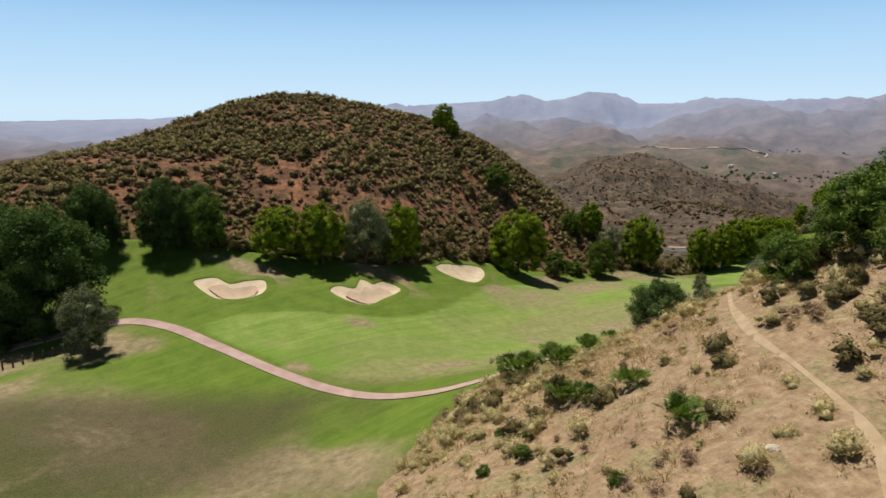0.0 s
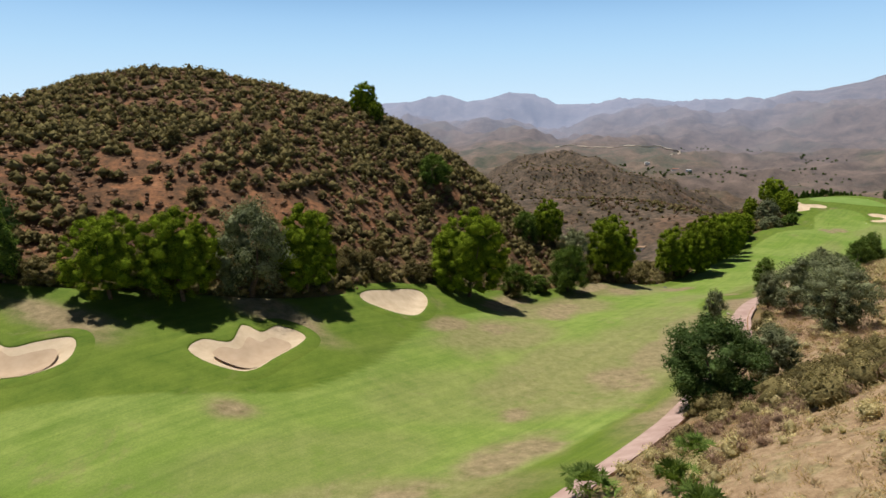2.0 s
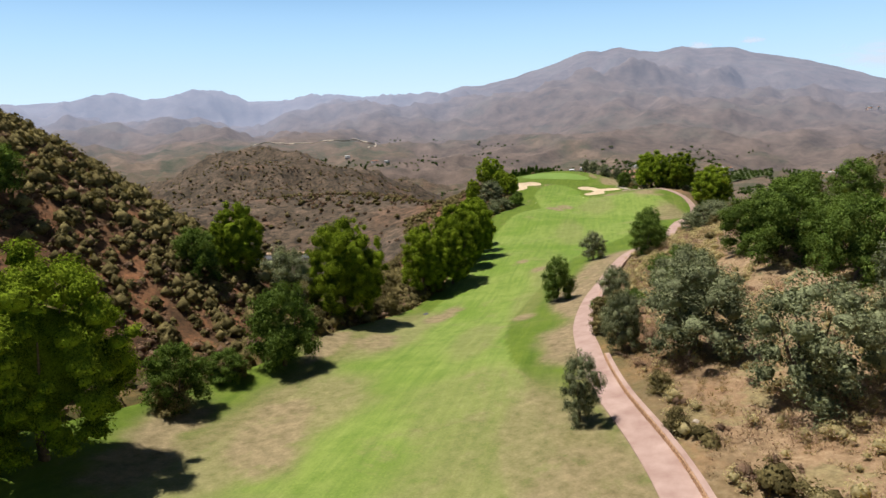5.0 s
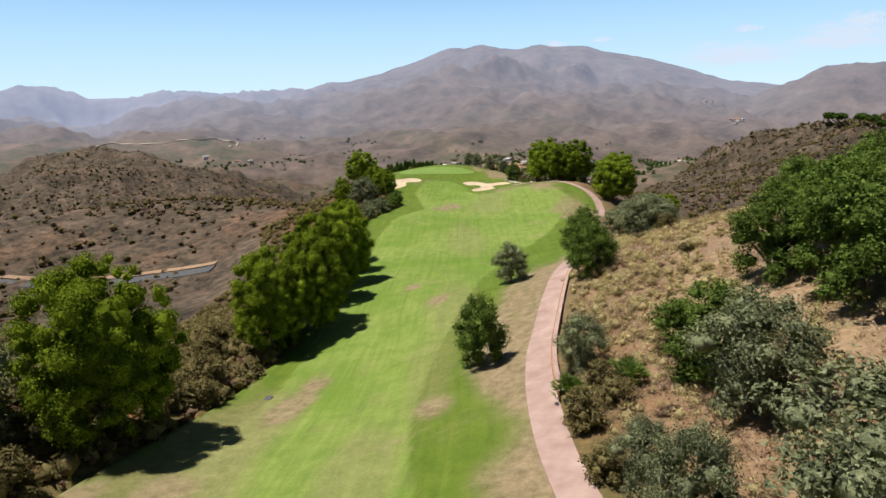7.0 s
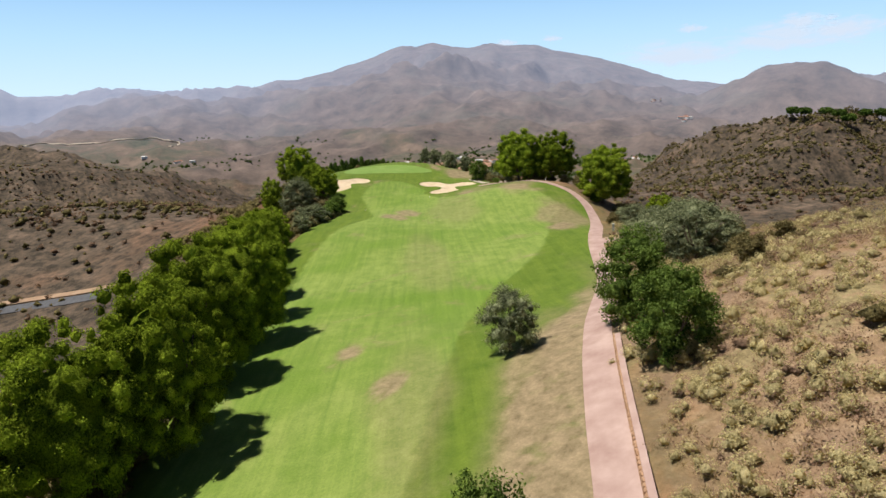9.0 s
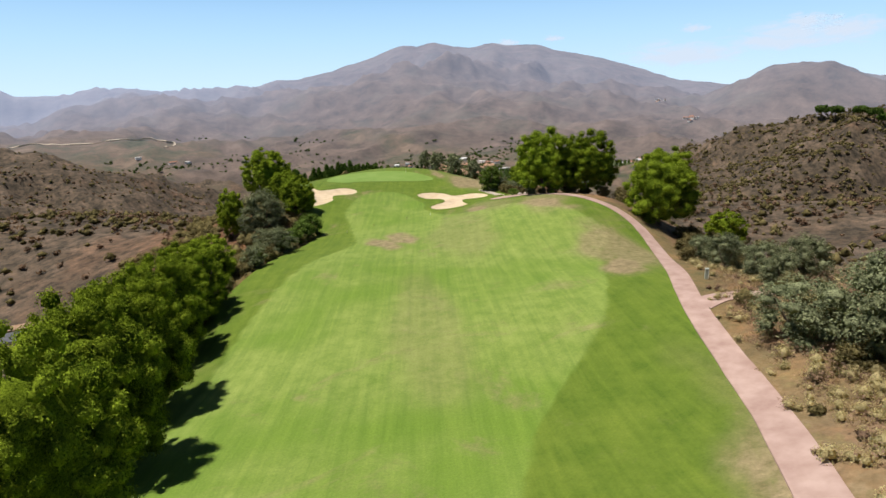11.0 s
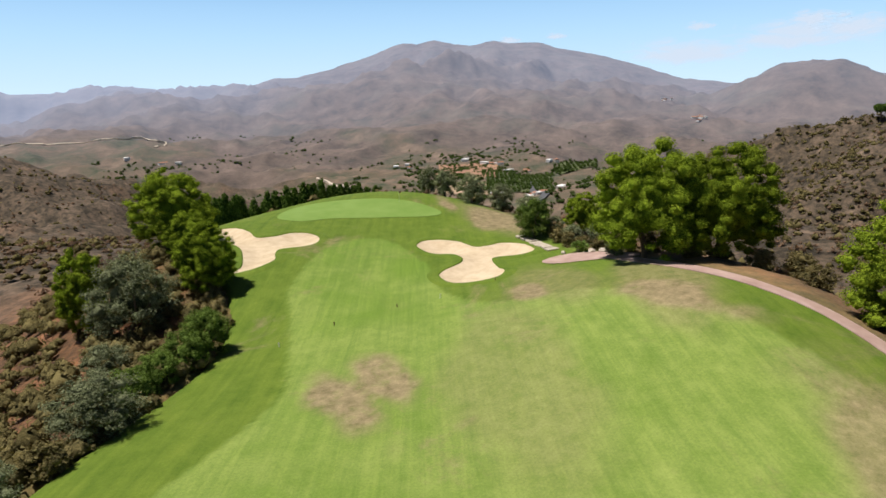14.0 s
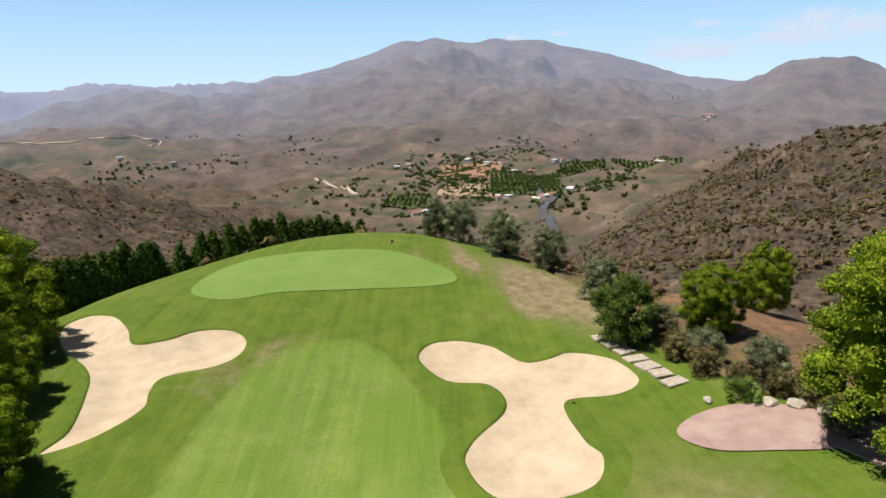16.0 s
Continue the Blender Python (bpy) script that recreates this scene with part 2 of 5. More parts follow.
BARK = plain("bark", (0.07, 0.05, 0.035), (0.17, 0.12, 0.085), 4.0, 0.95)
ASPHALT = plain("asphalt", (0.07, 0.07, 0.07), (0.11, 0.11, 0.11), 1.0, 0.85)
TIMBER = plain("timber", (0.10, 0.06, 0.035), (0.17, 0.10, 0.06), 4.0, 0.9)
WHITEWALL = plain("whitewash", (0.62, 0.60, 0.56), (0.78, 0.76, 0.72), 0.5, 0.9)
TILE = plain("roof_tile", (0.26, 0.13, 0.08), (0.36, 0.19, 0.12), 1.0, 0.9)
METAL = plain("grey_cabinet_paint", (0.30, 0.33, 0.27), (0.38, 0.40, 0.33), 2.0, 0.6)
PINE = foliage("pine_needles", (0.030, 0.050, 0.004), (0.290, 0.375, 0.026), 0.08)
OLIVE = foliage("olive_leaves", (0.045, 0.053, 0.026), (0.315, 0.335, 0.175), 0.18, (1.2, 1.25, 0.7))
CAROB = foliage("carob_leaves", (0.024, 0.046, 0.012), (0.135, 0.195, 0.058), 0.22)
BROAD = foliage("broad_leaves", (0.020, 0.040, 0.006), (0.205, 0.285, 0.058), 0.25)
CYPRESS = foliage("cypress_leaves", (0.024, 0.050, 0.008), (0.110, 0.165, 0.032), 0.22)
SCRUB = foliage("scrub_leaves", (0.060, 0.051, 0.021), (0.250, 0.203, 0.082), 0.2, (1.2, 1.2, 0.7))
HEATH = foliage("dead_scrub", (0.105, 0.070, 0.045), (0.31, 0.20, 0.125), 0.3, (1.2, 1.1, 0.8))
TUFT = foliage("dry_grass", (0.36, 0.265, 0.135), (0.68, 0.55, 0.31), 0.42, (1.1, 1.05, 0.8))
LIME = foliage("grey_green_shrub", (0.34, 0.285, 0.130), (0.72, 0.61, 0.32), 0.4, (1.1, 1.1, 0.7), 16.0)
RUSSET = foliage("withered_heather", (0.18, 0.118, 0.076), (0.40, 0.275, 0.182), 0.38, (1.1, 1.05, 0.9), 14.0)
PALM = foliage("palm_fronds", (0.060, 0.100, 0.020), (0.20, 0.27, 0.065), 0.25)

# ---------------------------------------------------------------- the lie of the land
def lattice(x, y, seed):
    """Smooth value noise, 0 to 1, one cell a metre."""
    rng = np.random.RandomState(seed)
    table = rng.rand(256, 256)
    xi, yi = np.floor(x).astype(int), np.floor(y).astype(int)
    fx, fy = x - xi, y - yi
    fx, fy = fx * fx * fx * (fx * (fx * 6 - 15) + 10), fy * fy * fy * (fy * (fy * 6 - 15) + 10)
    a, b = table[xi % 256, yi % 256], table[(xi + 1) % 256, yi % 256]
    c, d = table[xi % 256, (yi + 1) % 256], table[(xi + 1) % 256, (yi + 1) % 256]
    return (a * (1 - fx) + b * fx) * (1 - fy) + (c * (1 - fx) + d * fx) * fy


def fractal(x, y, size, octaves, seed, ridged=False, gain=0.5):
    total, amp, top = 0.0, 1.0, 0.0
    for k in range(octaves):
        ca, sa = math.cos(0.6 * k), math.sin(0.6 * k)
        n = lattice((x * ca - y * sa) / size + 17.3 * k, (x * sa + y * ca) / size + 9.1 * k, seed + k)
        total = total + amp * (1 - np.abs(2 * n - 1) if ridged else n)
        top, amp, size = top + amp, amp * gain, size * 0.5
    return total / top


def smooth(lo, hi, v):
    k = np.clip((v - lo) / (hi - lo), 0, 1)
    return k * k * (3 - 2 * k)


MOUNDS = []


def mound(x, y, spread, height):
    MOUNDS.append((x, y, spread, height))


mound(-180, 130, 150, 15); mound(345, 355, 150, -24); mound(45, 385, 90, -17.8); mound(72, 8, 55, 26.2); mound(324, 176, 55, -9.9)
mound(184, 92, 55, 16.9); mound(-68, 288, 55, 1); mound(-180, 232, 55, -10.9); mound(128, 316, 55, -14.2); mound(296, 372, 55, -32.3)
mound(44, 316, 55, 2.6); mound(72, 372, 55, -13.8); mound(-27, 218, 35, 19.2); mound(-78, 150, 35, 15.6); mound(211, 286, 35, 9.6)
mound(194, 354, 35, 8.6); mound(-112, 201, 35, -0.8); mound(92, 65, 35, 8.8); mound(262, 184, 35, 0.2); mound(24, 235, 35, 23.1)
mound(92, 252, 35, -12.5); mound(-61, 269, 35, 15.6); mound(-146, 167, 35, 8.5); mound(41, -20, 35, 10.7); mound(-78, 218, 35, 14.7)
mound(279, 218, 35, -7.2); mound(143, 99, 35, 3.7); mound(-44, 14, 35, -2.8); mound(238, 321, 22, 0.5); mound(-15, 156, 22, 13.5)
mound(40, 123, 22, 2.6); mound(172, 233, 22, -1.5); mound(260, 255, 22, 12.2); mound(117, 134, 22, 3.2); mound(216, 222, 22, 12.8)
mound(260, 299, 22, 16.1); mound(84, 178, 22, -1.2); mound(18, 90, 22, -5.6); mound(40, 46, 22, 6.1); mound(128, 211, 22, 3.4)
mound(150, 255, 22, 11.3); mound(-59, 200, 22, 9.6); mound(-15, 112, 22, 3.4); mound(172, 189, 22, 6.3); mound(-103, 112, 22, 5.5)
mound(18, 145, 22, -4.2); mound(29, 189, 22, 9.5); mound(62, 156, 22, 0.1); mound(216, 189, 22, -12.9); mound(183, 299, 22, 5.6)
mound(62, 101, 22, -7.7); mound(-92, 167, 22, 1.2); mound(51, 233, 22, -13.5); mound(62, 189, 22, -6.4); mound(282, 277, 22, -6.4)
mound(139, 189, 22, -5.3); mound(249, 332, 22, 16); mound(205, 321, 22, 10.3); mound(-70, 79, 22, -6.4); mound(-59, 46, 22, 7.3)
mound(-37, 134, 22, -1.3); mound(-103, 145, 22, -2.6); mound(183, 167, 22, -8.1); mound(-37, 79, 22, 3.3); mound(128, 156, 22, 3.2)
mound(194, 332, 22, -5.3); mound(40, 13, 22, -9.1); mound(18, 13, 22, 5); mound(205, 167, 22, 7.4); mound(106, 222, 22, 3.5)
mound(29, 167, 22, -6.9); mound(95, 156, 22, -2.7); mound(-26, 57, 22, -3.4); mound(73, 90, 22, 5.5); mound(51, 46, 22, 8)
mound(7, 68, 22, 1.6); mound(-70, 123, 22, 6.6); mound(-37, 178, 22, 4.1)
mound(-60, 200, 20, -2.6); mound(-8, 204, 24, 2.6); mound(-100, 182, 26, 1.6); mound(-34, 200, 18, 0.8)

MID = (90.0, 170.0)
# the skyline: degrees east of +y, height of the crest in metres
SKYLINE = ((-180, 40), (-120, 10), (-60, -60), (-37, -82), (-32, -77), (-27, -74), (-18, -30), (-6.6, 10), (-3, 25), (0.3, 36), (4.5, 62), (8.3, 53),
           (10.3, 68), (12.3, 124), (14.4, 110), (17, 32), (22, 38), (25, 75), (27.2, 48), (29.9, 60), (34, 47), (35.5, 94), (36.5, 116), (38.4, 117),
           (40.7, 158), (42.7, 207), (45.0, 260), (46.6, 318), (47.7, 346), (48.9, 333), (50.4, 357), (52.2, 324), (53.7, 320), (55.7, 345), (57.5, 327), (59.5, 327),
           (61.0, 285), (62.7, 256), (65.1, 213), (67.1, 168), (68.5, 128), (70.4, 76), (71.8, 42), (73.3, 34), (75.1, 5), (78.5, 30), (86, 20), (95, 60), (120, 90), (150, 60), (180, 40))
SKY_AZ, SKY_Z = np.array(SKYLINE).T


def bell(x, y, cx, cy, along, across, turn):
    ca, sa = math.cos(radians(turn)), math.sin(radians(turn))
    u, v = (x - cx) * sa + (y - cy) * ca, (x - cx) * ca - (y - cy) * sa
    return np.exp(-(u / along) ** 2 / 2 - (v / across) ** 2 / 2)


def cone(x, y, cx, cy, along, across, turn):
    """A hill with straight flanks and a crest that is only slightly rounded."""
    ca, sa = math.cos(radians(turn)), math.sin(radians(turn))
    u, v = (x - cx) * sa + (y - cy) * ca, (x - cx) * ca - (y - cy) * sa
    return np.clip(1.06 - 0.41 * np.sqrt((u / along) ** 2 + (v / across) ** 2 + 0.022), 0, 1)


def far_land(x, y):
    """The valley, its hills, and the mountains beyond."""
    dx, dy = x - MID[0], y - MID[1]
    r, az = np.hypot(dx, dy), np.degrees(np.arctan2(dx, dy))
    front = smooth(-0.25, 0.45, np.cos(np.radians(az - 28)))
    floor = -50 - 145 * front * smooth(150, 620, r)
    crest = np.interp(az, SKY_AZ, SKY_Z)
    up = np.clip((r - 1500) / 3250, 0, 1)
    spurs = fractal(x, y, 900, 6, 11, True, 0.52)
    hills = fractal(x, y, 420, 6, 31, True, 0.5)
    rise = up ** 1.25
    z = floor + (crest - floor) * rise
    z = z + (spurs - 0.62) * 560 * np.clip(rise * 1.4, 0, 1) * (1 - smooth(0.55, 0.95, up)) * smooth(0, 200, crest + 130)
    z = z + (hills - 0.55) * 95 * smooth(350, 900, r) * (1 - smooth(0.55, 0.95, up)) * (1 - 0.85 * bell(dx, dy, 1010, 760, 420, 260, 50))
    z = z + (fractal(x, y, 130, 5, 59, True) - 0.6) * 16 * smooth(2000, 3600, r)
    # a bare spur, the brown hill with pines on top, a dark hill and a long shoulder
    z = np.maximum(z, -215 + 150 * cone(x, y, 285, 870, 210, 150, 12))
    z = np.maximum(z, -215 + 122 * cone(x, y, 262, 560, 230, 130, 14))
    z = np.maximum(z, -230 + 174 * bell(x, y, 705, 245, 290, 175, 75))
    z = np.maximum(z, -240 + 88 * bell(x, y, 1060, 560, 210, 120, 118))
    z = np.maximum(z, -230 + 165 * bell(x, y, -560, 760, 200, 240, -36))
    z = np.maximum(z, -260 + 320 * bell(x, y, 3080, 640, 430, 400, 80))
    z = z + (fractal(x, y, 340, 5, 61, True) - 0.62) * 80 * smooth(1700, 2500, r) * (1 - smooth(3500, 4500, r))
    z = z + (fractal(x, y, 150, 5, 57, True, 0.55) - 0.6) * 58 * smooth(260, 520, r) * (1 - smooth(1400, 2400, r)) * (1 - 0.85 * bell(dx, dy, 1010, 760, 420, 260, 50))
    return z


def near_land(x, y):
    z = -45.0
    for cx, cy, s, a in MOUNDS:
        z = z + a * np.exp(-((x - cx) ** 2 + (y - cy) ** 2) / (2 * s * s))
    return z


def land(x, y):
    x, y = np.asarray(x, float), np.asarray(y, float)
    r = np.hypot(x - MID[0], y - MID[1])
    k = smooth(215, 420, r)
    return near_land(x, y) * (1 - k) + far_land(x, y) * k


def ground_z(x, y):
    return float(land(np.array([x]), np.array([y]))[0])


def spline(points, count, closed=False):
    """A smooth line through the points, evenly cut."""
    p = np.array(points, float)
    n = len(p)
    idx = np.arange(n + 1) if closed else np.arange(n)
    t = np.linspace(0, n if closed else n - 1, count, endpoint=not closed)
    i = np.minimum(t.astype(int), (n if closed else n - 1) - 1)
    f = (t - i)[:, None]
    g = (lambda k: p[k % n]) if closed else (lambda k: p[np.clip(k, 0, n - 1)])
    a, b, c, d = g(i - 1), g(i), g(i + 1), g(i + 2)
    return 0.5 * (2 * b + (c - a) * f + (2 * a - 5 * b + 4 * c - d) * f ** 2 + (3 * b - a - 3 * c + d) * f ** 3)


def inside(poly, x, y):
    hit = np.zeros(np.shape(x), bool)
    for (x0, y0), (x1, y1) in zip(poly, np.roll(poly, -1, 0)):
        if y0 != y1:
            hit ^= ((y0 > y) != (y1 > y)) & (x < (x1 - x0) * (y - y0) / (y1 - y0) + x0)
    return hit


def distance(line, x, y):
    """Distance of every point from a cut line, in the plan."""
    out = np.full(np.shape(x), 1e9)
    for px, py in line:
        out = np.minimum(out, np.hypot(x - px, y - py))
    return out


def mesh_of(name, verts, faces, material, parent=None, smooth_shade=False, cover=None):
    me = bpy.data.meshes.new(name)
    verts, faces = np.asarray(verts, np.float32), np.asarray(faces, np.int32)
    me.vertices.add(len(verts))
    me.vertices.foreach_set("co", verts.ravel())
    k = faces.shape[1]
    me.loops.add(faces.size)
    me.loops.foreach_set("vertex_index", faces.ravel())
    me.polygons.add(len(faces))
    me.polygons.foreach_set("loop_start", np.arange(0, faces.size, k, dtype=np.int32))
    me.polygons.foreach_set("loop_total", np.full(len(faces), k, np.int32))
    me.polygons.foreach_set("use_smooth", np.full(len(faces), smooth_shade))
    me.update(calc_edges=True)
    if cover is not None:
        a = me.color_attributes.new("cover", "FLOAT_COLOR", "POINT")
        rgba = np.ones((len(verts), 4), np.float32)
        rgba[:, :3] = cover
        a.data.foreach_set("color", rgba.ravel())
    me.materials.append(material)
    ob = new(name, me)
    ob.parent = parent
    return ob


def grid_faces(rows, cols, wrap=False):
    i, j = np.meshgrid(np.arange(rows - 1), np.arange(cols if wrap else cols - 1), indexing="ij")
    a, b = i * cols + j, i * cols + (j + 1) % cols
    return np.stack([a, b, b + cols, a + cols], -1).reshape(-1, 4)


def structure(ob, label, category):
    return tagged(ob, label, category, kind="structure")


# the cart path's centre line, and the two edges of the mown ground
PATH = spline(((-100, 66), (-80, 73), (-68, 79), (-58, 84), (-49, 87.5), (-41, 85.5), (-32, 80), (-21, 73.2), (-10, 67), (-3, 65), (3, 65.5), (10, 69.5), (22, 80),
               (36, 95), (51, 112), (60, 125), (68.5, 135), (76, 142.5), (88, 152), (99, 158.6), (119, 169), (143, 178.8), (164, 190.2), (179, 197), (190, 202.3), (199, 207.3), (206.3, 212.8), (210.8, 219), (213.2, 226), (215.8, 233.5), (219.2, 240.3), (223, 246)), 465)
LEFT = ((-130, 45), (-106, 72), (-82, 99), (-56, 110), (-30, 113), (-8, 119), (17, 147), (42, 161), (62, 174), (85, 191), (103, 207), (120, 223), (137, 243),
        (151, 253), (163, 260.5), (175, 267.5), (184, 276), (190, 287), (197, 309), (210, 325), (226, 332))
RIGHT = ((-48, -25), (-14, 20), (-5, 44), (3, 61.5), (14, 70), (29, 86), (54, 112), (64, 126.5), (88, 149.5), (120, 166.5), (145, 177), (166, 188.2), (183, 197.5),
         (206, 210.5), (212, 219), (215, 230), (219, 239), (227, 247), (231.5, 255), (241, 264), (249, 281), (254, 300), (248, 318))
EDGE_L, EDGE_R = spline(LEFT, 520), spline(RIGHT, 520)
EDGE_R_FREE = EDGE_R.copy()
PATH_T = np.gradient(PATH, axis=0)
PATH_T /= np.hypot(PATH_T[:, 0], PATH_T[:, 1])[:, None]
for i, q in enumerate(EDGE_R_FREE):
    k = int(np.argmin(np.hypot(PATH[:, 0] - q[0], PATH[:, 1] - q[1])))
    if np.hypot(*(PATH[k] - q)) < 6 and 165 < k < 445:
        EDGE_R[i] = PATH[k] + 0.7 * np.array((PATH_T[k, 1], -PATH_T[k, 0]))
MOWN_POLY = np.concatenate([EDGE_L[::4], EDGE_R[::-4]])

# sand bunkers: outlines in the plan
BUNKERS = {
    "a": ((-42.2, 99.2), (-41.1, 100.6), (-39, 101.2), (-36.2, 99.5), (-34, 100.7), (-31.4, 101.8), (-30.1, 100), (-30, 97), (-32.2, 94.7), (-35.5, 94.1), (-38.1, 95.2)),
    "b": ((-19.4, 100.9), (-18.6, 103.4), (-15.7, 103.8), (-15.1, 107.9), (-12.8, 107), (-11.1, 109.2), (-7.8, 107.5), (-10.6, 101.5), (-12.9, 98), (-16.6, 98.6)),
    "c": ((-1.4, 123.6), (-0.2, 125.8), (2.3, 128), (5.2, 131.1), (8, 133.4), (9.2, 131.5), (8.7, 127.1), (6.9, 122.4), (4.2, 121), (1.1, 121.2), (-0.9, 121.9)),
    "d": ((220.2, 278.2), (223.1, 279.4), (225.4, 277.7), (226.4, 274.4), (225.4, 270.6), (226.5, 268.9), (229.2, 267.6), (229.8, 264), (228, 260.9), (225.9, 260), (223.6, 260.9), (221.5, 263.5),
          (219.7, 263), (216.6, 259.8), (215.3, 257.9), (212.2, 257), (209.4, 259), (208.4, 261.9), (210.3, 265.4), (212.8, 266.5), (217.1, 266.9), (219.2, 268.2), (220.2, 270.7), (218.7, 273.8)),
    "e": ((202, 310.1), (204.5, 310.9), (205.8, 307.3), (205, 302.1), (203.8, 298.5), (205.9, 296.9), (209.1, 296.6), (211.4, 294.6), (211.3, 292), (209.3, 290), (206.6, 289.6), (202.8, 290.9),
          (201, 289.8), (199.4, 287.9), (195.6, 287.4), (192.7, 288.6), (194.9, 289.5), (197.5, 293), (199.2, 296.7), (199.8, 303.7)),
}
BUNKERS = {k: spline(v, 120, True) for k, v in BUNKERS.items()}
GREEN_LINE = spline(((214.3, 307.1), (220.5, 312.5), (226.7, 313.1), (232.8, 307.6), (238.2, 300.1), (239.1, 292), (237.5, 287.1), (234.1, 287.8), (227.7, 293.6), (220.9, 299.3), (215.3, 301.7)), 120, True)


def dish(x, y):
    """How far a bunker sinks below the turf."""
    d = np.zeros(np.shape(x))
    for line in BUNKERS.values():
        box = (x > line[:, 0].min() - 1) & (x < line[:, 0].max() + 1) & (y > line[:, 1].min() - 1) & (y < line[:, 1].max() + 1)
        if box.any():
            xs, ys = x[box], y[box]
            d[box] = np.where(inside(line, xs, ys), 0.12 + 0.5 * smooth(0, 2.5, distance(line, xs, ys)), d[box])
    return d


TRAIL = spline(((19, 22), (21.4, 27), (22, 31), (22.2, 36), (22.5, 41.5), (23.7, 46.6), (25, 50.5), (28, 57), (33, 66)), 90)


def make_ground_sheet():
    """One sheet from the camera's feet to the mountains' crest."""
    az = np.radians(np.concatenate([np.arange(-44, 96, 0.24), np.arange(96, 316, 0.62)]))
    rings = list(np.arange(0.5, 255, 1.8))
    while rings[-1] < 4750:
        rings.append(min(4750, rings[-1] + max(1.5, (rings[-1] - 250) * 0.021 + 1.8)))
    rings = np.array(rings + [4790.0])
    R, A = np.meshgrid(rings, az, indexing="ij")
    x, y = MID[0] + R * np.sin(A), MID[1] + R * np.cos(A)
    z = land(x, y)
    z[-1] -= 400
    rough = (fractal(x, y, 9, 4, 71) - 0.5) * 1.1 + (fractal(x, y, 2.6, 2, 77) - 0.5) * 0.35
    near = R < 420
    on = np.zeros(x.shape, bool)
    on[near] = inside(MOWN_POLY, x[near], y[near])
    dist = np.full(x.shape, 99.0)
    dist[near] = np.minimum(distance(EDGE_L[::3], x[near], y[near]), distance(EDGE_R[::3], x[near], y[near]))
    z = z + rough * smooth(0.5, 6, dist) * ~on
    z = np.where(on, z - 0.9, z)
    straw = np.clip(smooth(-6, 10, (x - 20) * 0.55 - (y - 70) * 0.6 + 10 * (fractal(x, y, 30, 3, 91) - 0.5) + 8) * (1 - smooth(250, 330, x)), 0, 1)
    straw = straw * smooth(-40, -10, x) * (1 - 0.7 * smooth(110, 165, x + 14 * (fractal(x, y, 25, 3, 92) - 0.5)))
    grass = (1 - smooth(1.0, 7.0, dist + 5 * (fractal(x, y, 12, 3, 95) - 0.5))) * 0.45 * (1 - straw)
    far = np.maximum(smooth(230, 330, R), smooth(22, 50, dist + 14 * (fractal(x, y, 30, 3, 93) - 0.5)) * np.maximum(smooth(40, 80, x), smooth(225, 245, y)) * (1 - straw * (x < 165)))
    on_trail = 1 - smooth(0.6, 2.2, np.where(near, distance(TRAIL, np.where(near, x, 1e5), y), 99))
    z = z - rough * on_trail * smooth(0.5, 6, dist) * ~on
    dx, dy = x - MID[0], y - MID[1]
    farm = smooth(0.40, 0.55, fractal(x, y, 200, 4, 97) * 0.6 + 0.55 * np.maximum(bell(dx, dy, 1010, 760, 330, 210, 50), 0.8 * bell(dx, dy, 500, 1750, 500, 260, 20))) * smooth(500, 800, R) * (z < -120)
    cover = np.stack([straw, grass, far], -1)
    cover[..., 0] = np.where(R > 450, farm, straw)
    co = np.stack([x, y, z], -1)
    cut = int(np.searchsorted(rings, 1450))
    ob = mesh_of("ground", co[:cut + 1].reshape(-1, 3), grid_faces(cut + 1, len(az), True), GROUND, None, True, cover[:cut + 1].reshape(-1, 3))
    # first channel: painted haze, growing with distance, strongest on the northern ranges
    far_haze = 1 - smooth(30, 44, np.abs(np.degrees(np.arctan2(dx, dy)) + 2))
    hills = np.stack([smooth(1200, 4000, R) * (0.62 + 0.38 * far_haze * smooth(1800, 3800, R)), np.clip((z + 100) / 450, 0, 1), farm * (1 - smooth(1800, 2600, R))], -1)
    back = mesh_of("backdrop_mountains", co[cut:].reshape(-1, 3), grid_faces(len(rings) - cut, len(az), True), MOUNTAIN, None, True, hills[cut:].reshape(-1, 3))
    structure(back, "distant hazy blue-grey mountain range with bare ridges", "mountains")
    return structure(ob, "dry scrubby hills and valley of red-brown earth", "ground")


make_ground_sheet()

DRY = ((-13, 91, 3, 2), (0, 76, 6, 2.5), (12, 84, 7, 3), (30, 104, 5, 5), (12, 122, 5, 3), (15, 95, 3, 1.6), (-19, 75, 2, 1.5), (19, 124, 6, 3.5), (37, 144, 6, 4), (56, 162, 6, 3.5),
       (43, 113, 4, 3), (34, 139, 7, 4), (79, 157, 3, 2), (65, 136, 4, 2.5), (107, 183, 3, 1.6), (111, 193, 2.5, 1.3), (178, 249, 7, 2.5))
DRY2 = ((180, 204.5, 7.5, 3.4), (113, 170, 9, 2.2), (101, 163, 9, 2.2), (90, 156, 7, 2), (207, 233, 8, 3.5), (-14, 50, 12, 6), (-33, 58, 14, 7), (-58, 62, 16, 8), (-44, 40, 14, 8), (-22, 36, 12, 7), (-35, 106, 8, 3.2), (-12, 112, 10, 3), (-47, 81, 8, 5), (-62, 74, 9, 5),
        (207, 249, 4, 2.5), (238, 277, 6, 2.5), (243, 290, 7, 2), (25, 143, 10, 3), (50, 163, 9, 2.5), (184, 251, 6, 2.5), (75, 173, 8, 2))


